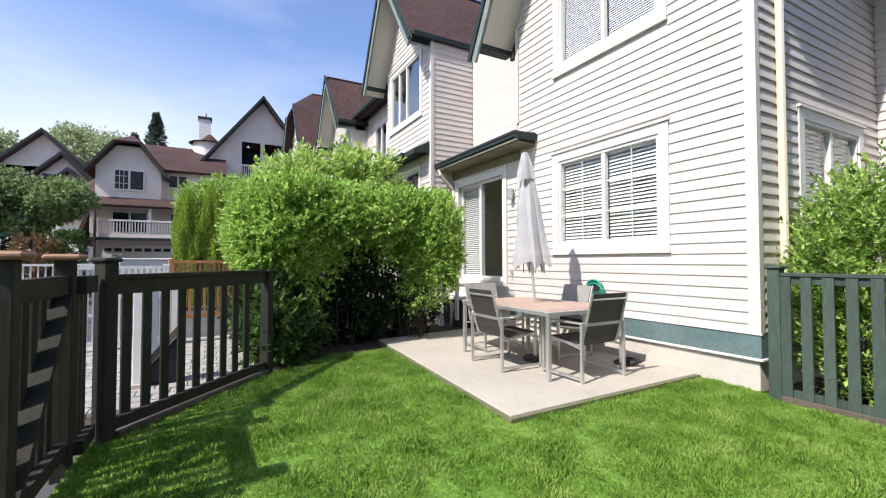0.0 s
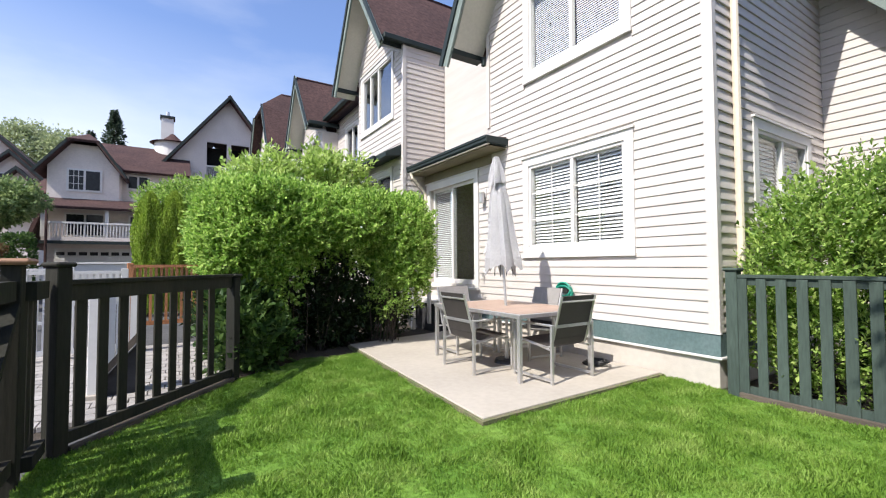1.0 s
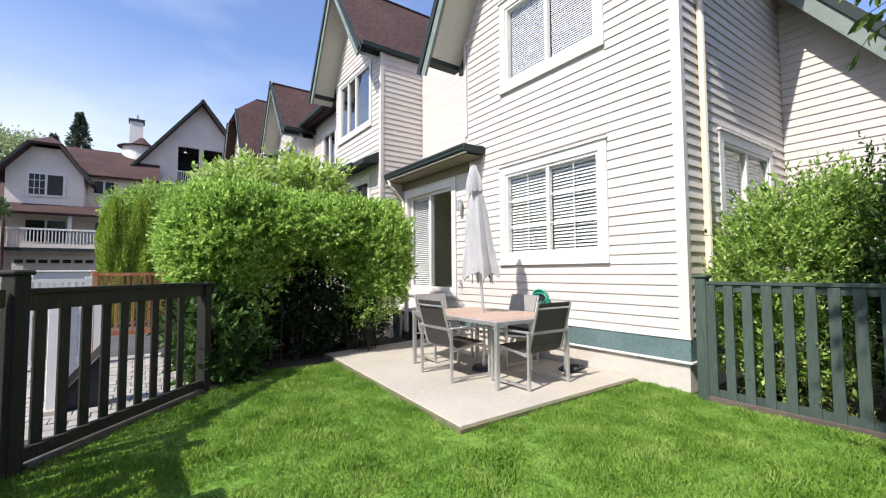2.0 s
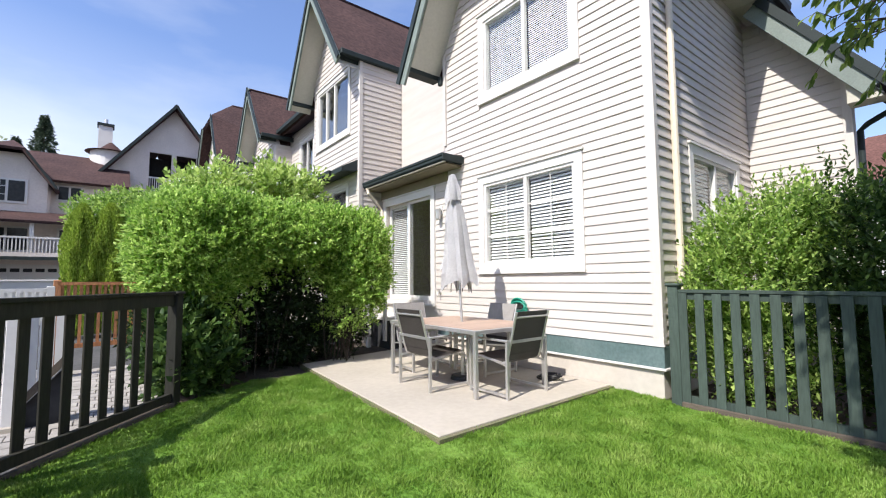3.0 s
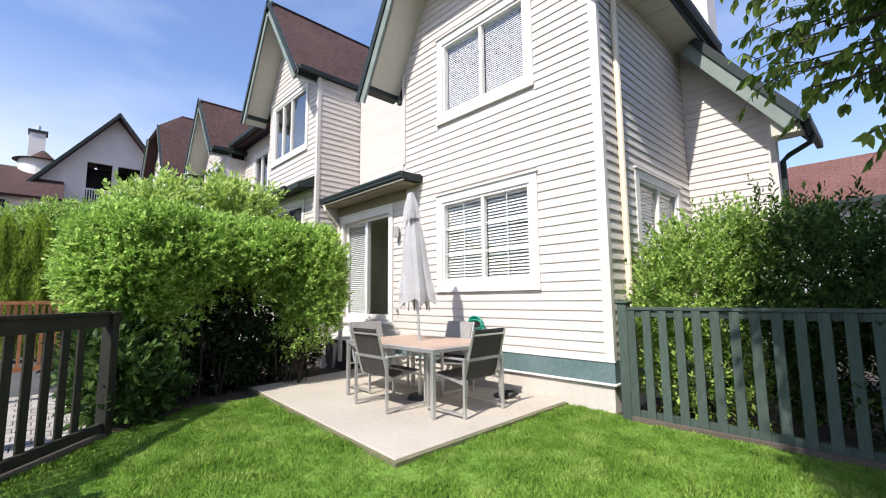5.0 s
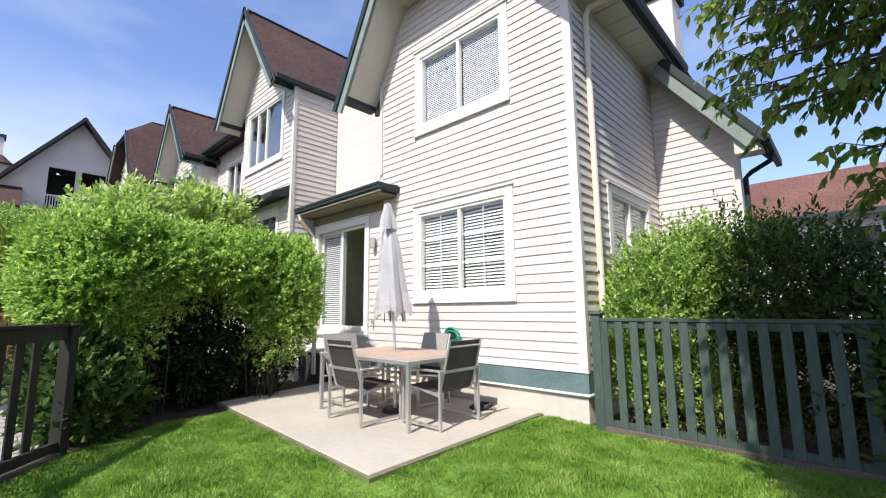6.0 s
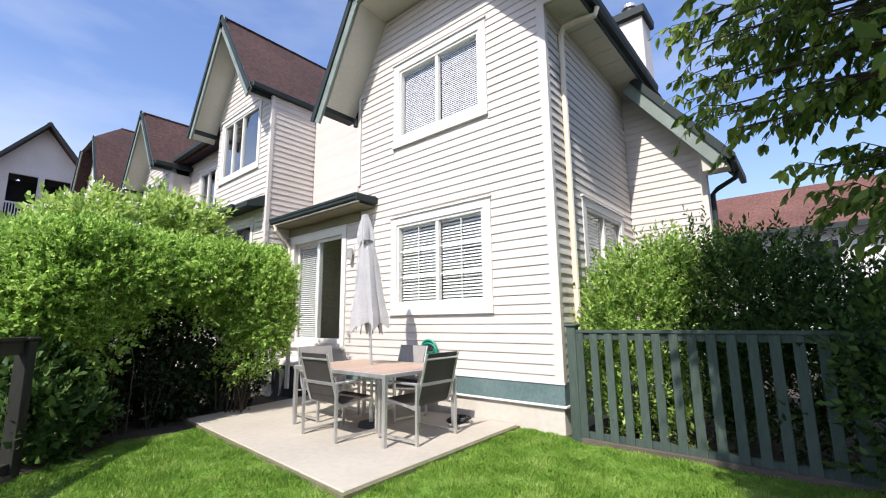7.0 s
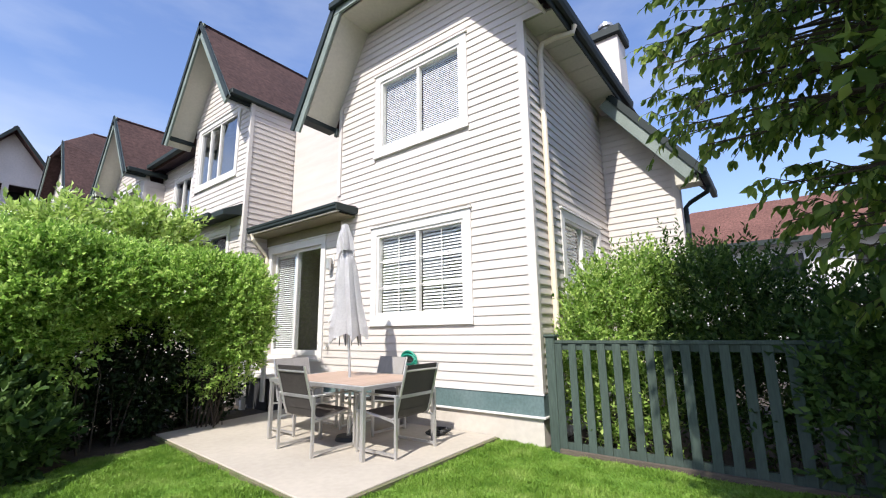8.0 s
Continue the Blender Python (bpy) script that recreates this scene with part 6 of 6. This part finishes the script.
def cedar_hedge(name, label, base, cols, n, seed, leaf):
    """Upright cedars in a row; cols: (x, y, radius, height) of each column."""
    e = empty(name, base, label, "hedge")
    for k, (cx, cy, cr, ch) in enumerate(cols):
        rng = np.random.default_rng(seed + k)
        z = rng.random(n) ** 0.85 * ch
        a = rng.random(n) * 2 * math.pi
        flute = 1 + 0.16 * np.sin(5 * a + k + 1.5 * np.sin(z * 1.7)) + 0.07 * np.sin(11 * a + z * 3)
        r = cr * flute * np.clip(1.06 - (z / ch) ** 7, 0.1, 1) * (1 - 0.4 * rng.random(n) ** 2.5)
        p = np.stack([cx + r * np.cos(a), cy + r * np.sin(a), z], 1)
        d = np.stack([np.cos(a) * 0.35, np.sin(a) * 0.35, np.ones(n)], 1)
        foliage("column", p, 0.08, leaf, e, normals=d, wide=0.36, seed=seed + k, flat=0.28)
        part("trunk", tube(bmesh.new(), [(cx, cy, -0.06), (cx, cy, ch * 0.9)], 0.05, 6, 0.01), M["bark"], e)
    return e


cedar_hedge("cedar_hedge", "tall upright cedar hedge along the path", (0.3, 14.6, 0), [(-0.85, 0.0, 0.36, 3.38), (-0.28, 0.05, 0.40, 3.45), (0.36, -0.02, 0.42, 3.42), (1.02, 0.0, 0.42, 3.5), (1.7, 0.0, 0.42, 3.5)], 26000, 41, M["leaf_cedar"])
bush("tall_shrub", "tall pale green shrub behind the cedar hedge", [(-0.35, 16.6, 3.35, 0.5, 0.6, 0.42), (0.45, 16.5, 3.5, 0.62, 0.6, 0.5), (1.3, 16.4, 3.55, 0.7, 0.7, 0.5), (2.1, 16.4, 3.4, 0.7, 0.7, 0.6), (0.8, 16.6, 2.4, 1.1, 0.7, 0.9)], 2400, 0.095, M["leaf_pale"], (0.9, 16.5, 0), 15, per=9, long=(0.2, 0.4), up=0.6, rough=0.3, n_stem=8)

# shrubs behind the green fence
bush("mixed_shrub", "sunlit light green shrub behind the green fence", [(5.62, 1.72, 1.42, 0.40, 0.48, 0.62), (6.15, 1.50, 1.72, 0.52, 0.52, 0.52), (5.50, 1.95, 1.0, 0.30, 0.28, 0.62), (5.32, 1.50, 0.50, 0.16, 0.5, 0.46)],
     1500, 0.062, M["leaf_pale"], (5.8, 1.6, 0), 16, per=13, long=(0.16, 0.42), up=0.9, rough=0.3, skin=0.55, boxy=2.2, wide=0.5, n_stem=14, twigs=90)
# this shrub and the next have the tree's shade in their leaf colour
bush("mixed_shrub", "tall green shrub behind the green fence, leaves darkened for shade", [(6.7, 0.85, 1.62, 0.72, 0.6, 0.70), (6.2, 0.55, 1.45, 0.6, 0.6, 0.8), (7.2, 0.2, 1.45, 0.75, 0.7, 0.62), (5.75, 0.3, 0.9, 0.45, 0.7, 0.75), (5.32, -0.1, 0.6, 0.18, 0.9, 0.55), (5.6, 1.05, 0.75, 0.3, 0.45, 0.6)],
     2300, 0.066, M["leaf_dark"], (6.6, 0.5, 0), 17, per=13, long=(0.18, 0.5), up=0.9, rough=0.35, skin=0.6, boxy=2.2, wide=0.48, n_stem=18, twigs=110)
bush("mixed_shrub", "shrub under the tree, leaves darkened for its shade", [(6.2, -0.75, 1.1, 0.75, 0.7, 0.62), (7.5, -1.3, 1.1, 0.9, 0.9, 0.7), (5.6, -1.1, 0.9, 0.42, 0.8, 0.8), (6.5, -2.6, 1.3, 0.9, 0.9, 1.0)],
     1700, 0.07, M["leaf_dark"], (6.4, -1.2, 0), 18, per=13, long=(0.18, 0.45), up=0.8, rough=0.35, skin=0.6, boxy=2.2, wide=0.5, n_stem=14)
bush("low_shrub", "dark leafy shrub in front of the fence end", [(4.68, -0.52, 0.78, 0.18, 0.34, 0.66), (4.60, -1.05, 0.9, 0.28, 0.45, 0.78)], 520, 0.08, M["leaf_low"], (4.7, -0.9, 0), 20, per=10, long=(0.15, 0.35), up=0.6, skin=0.7, boxy=2.2, n_stem=8)


def limb_tree(name, label, base, trunk, limbs, per, size, leaf, seed, spread=0.4):
    """A tree: tapered trunk, limbs with drooping side twigs, and pointed leaves hanging along the twigs."""
    e = empty(name, base, label, "tree")
    rng = random.Random(seed)
    part("trunk", tube(bmesh.new(), trunk, 0.14, 12, 0.07), M["bark"], e)
    pts, way = [], []
    for lm in limbs:
        lm = [Vector(q) for q in lm]
        bm = tube(bmesh.new(), lm, 0.03, 7, 0.004)
        for i in range(len(lm) - 1):
            run = (lm[i + 1] - lm[i]).normalized()
            for _ in range((0, 1, per, per)[i]):
                a = lm[i].lerp(lm[i + 1], rng.random())
                out = (run * rng.uniform(0.4, 1.0) + Vector((rng.uniform(-.9, .9), rng.uniform(-.5, .5), rng.uniform(-.6, .4)))).normalized()
                ln = rng.uniform(0.5, 1.0) * spread
                mid, b = a + out * ln * 0.55 + Vector((0, 0, 0.02)), a + out * ln + Vector((0, 0, -0.22 * ln))
                tube(bm, [a, mid, b], 0.0045, 4, 0.0015)
                for q in range(rng.randint(8, 13)):
                    g = rng.uniform(0.12, 1.0)
                    pts.append(a.lerp(mid, g * 2) if g < 0.5 else mid.lerp(b, g * 2 - 1))
                    way.append(out * 0.45 + Vector((rng.uniform(-.55, .55), rng.uniform(-.55, .55), rng.uniform(-1.15, -0.35))))
        for _ in range(6):
            pts.append(lm[-1].lerp(lm[-2], rng.uniform(0, 0.2)))
            way.append(run * 0.6 + Vector((rng.uniform(-.6, .6), rng.uniform(-.6, .6), rng.uniform(-1.1, -0.2))))
        part("limb", bm, M["bark"], e)
    ovate("leaves", [tuple(q) for q in pts], size, leaf, e, [tuple(q) for q in way], seed)
    return e


def arching(tip, start, sag=0.12, k=5):
    """A limb that leaves the trunk at the height start, rises and arches over to its tip."""
    x, y, z = tip
    return [(x * f, y * f, start + (z - start) * f ** 0.6 + sag * math.sin(math.pi * f) * (1 if f < 1 else 0)) for f in (i / (k - 1) for i in range(k))]


TREE = Vector((3.9, -2.3, 0))
upper = [(3.6, 0.56, 3.45), (4.2, 0.55, 3.05), (3.5, 0.40, 2.85), (3.9, 0.18, 2.80), (4.0, 0.02, 2.88), (3.6, -0.10, 2.82), (4.3, -0.30, 3.0), (3.4, 0.22, 3.25), (4.4, 0.30, 3.85), (3.7, 0.0, 3.4),
         (4.2, -0.1, 3.7), (3.3, -0.25, 3.1), (3.8, 0.40, 3.8), (4.5, 0.1, 4.1), (3.5, 0.1, 3.7), (4.6, 0.5, 3.6), (3.2, 0.1, 3.5), (5.0, 0.0, 4.3), (3.9, 0.62, 3.75), (4.1, 0.5, 3.35), (3.7, 0.3, 3.1),
         (4.4, -0.2, 3.35), (3.9, -0.2, 3.15), (4.8, 0.35, 4.2), (4.3, 0.7, 4.1), (3.4, 0.45, 3.9), (3.5, -0.3, 3.45), (4.0, 0.2, 4.2), (4.0, 0.62, 3.2), (4.4, 0.78, 3.62), (3.9, 0.55, 2.95), (3.6, 0.32, 2.70)]
lower = [(3.7, -0.16, 2.32), (4.0, -0.14, 2.12), (3.5, -0.34, 2.0), (4.3, -0.38, 1.9), (3.8, -0.48, 1.75), (4.4, -0.24, 2.2), (4.6, -0.5, 1.5), (3.5, -0.25, 2.2), (3.9, -0.12, 2.38), (3.3, -0.40, 1.9), (4.2, -0.5, 2.35)]
outer = [(1.6, -1.6, 4.6), (2.0, -0.7, 5.0), (1.3, -3.1, 4.9), (3.0, -4.5, 5.2), (2.3, -1.8, 6.1), (4.3, -1.5, 6.2), (6.1, -3.3, 4.9)]
garden_tree = limb_tree("garden_tree", "leafy tree overhanging the green fence", TREE, [(0, 0, -0.05), (0.02, 0.05, 1.2), (0, 0.0, 2.4), (0.0, 0.0, 3.6), (0.1, 0.1, 5.6)],
          [arching(Vector(t) - TREE, min(3.2, t[2] * 0.85)) for t in upper + lower + outer], 5, 0.098, M["leaf_tree"], 51)


# unseen leaf clumps added outside the view to shade the fence and lawn
SHADE_CLUMPS = [(1.0, 1.0, 3.3, 0.5, 0.4, 0.6), (0.6, 0.8, 2.5, 0.5, 0.4, 0.6), (-2.0, 0.8, 4.6, 1.0, 0.9, 0.8), (-1.0, 0.7, 5.0, 1.1, 1.0, 0.9), (0.0, 0.4, 5.3, 1.2, 1.1, 0.9), (-2.7, 0.1, 5.0, 1.0, 0.9, 0.8), (-3.0, 1.0, 4.6, 0.8, 0.75, 0.7), (-1.0, -0.6, 5.4, 1.4, 1.2, 1.0), (0.9, -0.6, 4.9, 1.1, 1.0, 0.9), (-1.9, 1.6, 4.1, 0.5, 0.4, 0.5), (-1.9, 1.0, 4.1, 0.6, 0.5, 0.55), (-2.3, 1.3, 4.3, 0.5, 0.5, 0.5), (-1.0, 1.0, 2.7, 0.5, 0.45, 0.55), (-2.6, 0.9, 4.5, 0.9, 0.8, 0.7), (-0.6, 0.5, 3.1, 0.9, 0.75, 0.8), (-1.3, 0.3, 2.7, 0.8, 0.65, 0.8), (-2.05, 2.1, 4.85, 0.28, 0.28, 0.25), (-0.9, 1.8, 5.2, 0.6, 0.45, 0.4)]
p, d = clump_points([(x - 0.1, y - 0.05, *q) for x, y, *q in SHADE_CLUMPS], 84000, 77, 0.4, 0.9, None, 12, 0.2)
foliage("crown", p, 0.14, M["leaf_tree"], garden_tree, normals=d, seed=78, flat=0.9)


def crown_tree(name, label, base, h, r, n, size, leaf, seed, category="tree"):
    e = empty(name, base, label, category)
    rng = random.Random(seed)
    part("trunk", tube(bmesh.new(), [(0, 0, -0.06), (0.05, 0, h * 0.3), (0, 0.05, h * 0.75)], r * 0.08, 8, r * 0.02), M["bark"], e)
    balls = []
    for k in range(9):
        a = rng.uniform(0, 2 * math.pi)
        rr = rng.uniform(0.2, 0.65) * r
        balls.append((rr * math.cos(a), rr * math.sin(a), h * rng.uniform(0.62, 0.86), r * rng.uniform(0.35, 0.55), r * rng.uniform(0.35, 0.55), h * rng.uniform(0.12, 0.2)))
    for b in balls[:6]:
        part("limb", tube(bmesh.new(), [(0, 0, h * 0.3), (b[0] * 0.5, b[1] * 0.5, b[2] * 0.75), b[:3]], r * 0.03, 6, r * 0.01), M["bark"], e)
    p, d = clump_points(balls, n, seed, 0.4, 0.6)
    foliage("crown", p, size, leaf, e, normals=d, seed=seed, flat=0.9, wide=0.6)
    return e


def conifer(name, label, base, h, r, n, seed):
    e = empty(name, base, label, "tree")
    rng = np.random.default_rng(seed)
    part("trunk", tube(bmesh.new(), [(0, 0, -0.06), (0, 0, h)], 0.3, 8, 0.03), M["bark"], e)
    z = h * (0.25 + 0.75 * rng.random(n) ** 0.8)
    arm = rng.integers(0, 60, n)
    z = h * (0.3 + 0.7 * (arm / 60) ** 0.9) + rng.normal(size=n) * 0.12
    tier = 0.55 + 0.45 * np.sin(arm * 2.7)
    a = arm * 2.4 + rng.normal(size=n) * 0.35 + rng.integers(0, 3, n) * 2.1
    rr = r * np.clip(1 - z / h, 0, 1) * tier * (0.3 + 0.7 * rng.random(n) ** 0.5) + 0.05
    p = np.stack([rr * np.cos(a), rr * np.sin(a), z - rr * 0.25], 1)
    d = np.stack([np.cos(a), np.sin(a), -0.35 * np.ones(n)], 1)
    foliage("needles", p, 0.36, M["leaf_con"], e, normals=d, wide=0.35, seed=seed, flat=0.4)
    return e


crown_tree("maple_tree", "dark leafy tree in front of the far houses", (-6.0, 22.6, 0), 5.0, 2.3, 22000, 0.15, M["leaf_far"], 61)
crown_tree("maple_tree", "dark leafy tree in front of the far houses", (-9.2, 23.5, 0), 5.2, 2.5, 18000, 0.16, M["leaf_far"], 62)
crown_tree("tall_tree", "green tree behind the far roofs, leaves paled for haze", (-11.6, 55, 0), 14.5, 4.2, 16000, 0.3, M["leaf_haze"], 63)
crown_tree("tall_tree", "green tree behind the far roofs, leaves paled for haze", (-17.5, 56, 0), 13.5, 4.0, 16000, 0.3, M["leaf_haze"], 64)
conifer("spruce_tree", "dark pointed spruce behind the far roofs", (-5.7, 60, 0), 18.8, 6.4, 9000, 65)
conifer("spruce_tree", "dark pointed spruce behind the far roofs", (-8.0, 62, 0), 16.6, 3.8, 5000, 66)
bush("rust_shrub", "rust-brown rounded shrub by the far road", [(-4.9, 18.2, 1.55, 0.5, 0.5, 0.62), (-5.1, 18.3, 0.8, 0.45, 0.5, 0.6)], 420, 0.10, M["leaf_red"], (-4.9, 18.3, 0), 67, per=8, rough=0.3, boxy=2.2, n_stem=5)
bush("box_hedge", "dark clipped hedge by the far road", [(-4.22, 18.8, 1.2, 0.42, 0.5, 1.12)], 700, 0.09, M["leaf_low"], (-4.2, 18.8, 0), 68, per=8, long=(0.05, 0.12), rough=0.06, boxy=6.0, n_stem=4)
# made-up backdrop: dark leaves in place of the shade below the maples
shrub("dark_thicket", "added dark thicket standing for the shade behind the play frame", [(-8.8, 25.0, 1.2, 1.4, 0.8, 1.5), (-7.2, 25.2, 1.2, 1.3, 0.8, 1.6), (-6.2, 25.0, 1.2, 0.8, 0.7, 1.4), (-10.6, 25.0, 1.3, 1.4, 0.8, 1.6)], 9000, 0.16, M["leaf_shade"], (-7.5, 25.0, 0), 69, skin=0.7, n_stem=6)

# grass: blades all over the lawn, shorter and thicker where it was mown
def in_lawn(x, y):
    ins = np.zeros(len(x), bool)
    for (x0, y0), (x1, y1) in zip(LAWN, LAWN[1:] + LAWN[:1]):
        c = (y0 > y) != (y1 > y)
        with np.errstate(divide="ignore", invalid="ignore"):
            ins ^= c & (x < (x1 - x0) * (y - y0) / (y1 - y0 + 1e-12) + x0)
    return ins


rng = np.random.default_rng(9)
k = 560000
gx, gy = rng.uniform(-0.8, 5.0, k), rng.uniform(-4.0, 6.4, k)
keep = in_lawn(gx, gy)
gx, gy = gx[keep], gy[keep]
tuft = np.array([noise.noise((x * 2.1, y * 2.1, 0.3)) + 0.7 * noise.noise((x * 7.0, y * 7.0, 5.1)) for x, y in zip(gx, gy)])
tilt = rng.normal(size=(len(gx), 3)) * 0.7
tilt[:, 0] += 0.5 * tuft
tilt[:, 2] = 1.0
ob = foliage("grass", np.stack([gx, gy, np.zeros(len(gx)) - 0.004], 1), 0.034 * (1 + 0.75 * tuft), M["grass"], None, normals=tilt, wide=0.15, seed=10, flat=0.12)
tagged(ob, "short bright green lawn grass", "grass", kind="stuff")

# paving beyond the side fence
walkway = tagged(link("footpath", P([(-3.5, 4.6, -0.058), (-0.8, 4.6, -0.058), (0.55, 6.2, -0.058), (1.0, 8.9, -0.058), (-3.5, 8.9, -0.058)], (0, 0, 0.012)), M["soil"]), "grey concrete paver footpath outside the fence", "path", kind="structure")
pm = B((-0.146, -0.088, -0.046), (0.146, 0.088, 0.0), 0.004)
pv = None
for r in range(20):
    for c in range(12):
        x, y = -2.3 + c * 0.30 + (0.15 if r % 2 else 0), 5.0 + r * 0.20
        if x > -0.75 + (y - 4.6) * 0.78 or x > 0.9:
            continue
        if pv is None:
            pv = part("paver", pm, M["paver"], walkway)
            o = pv
        else:
            o = new("paver", pv.data)
            o.parent = walkway
        o.location = (x, y, 0.003 * math.sin(r * 7.3 + c * 3.1))
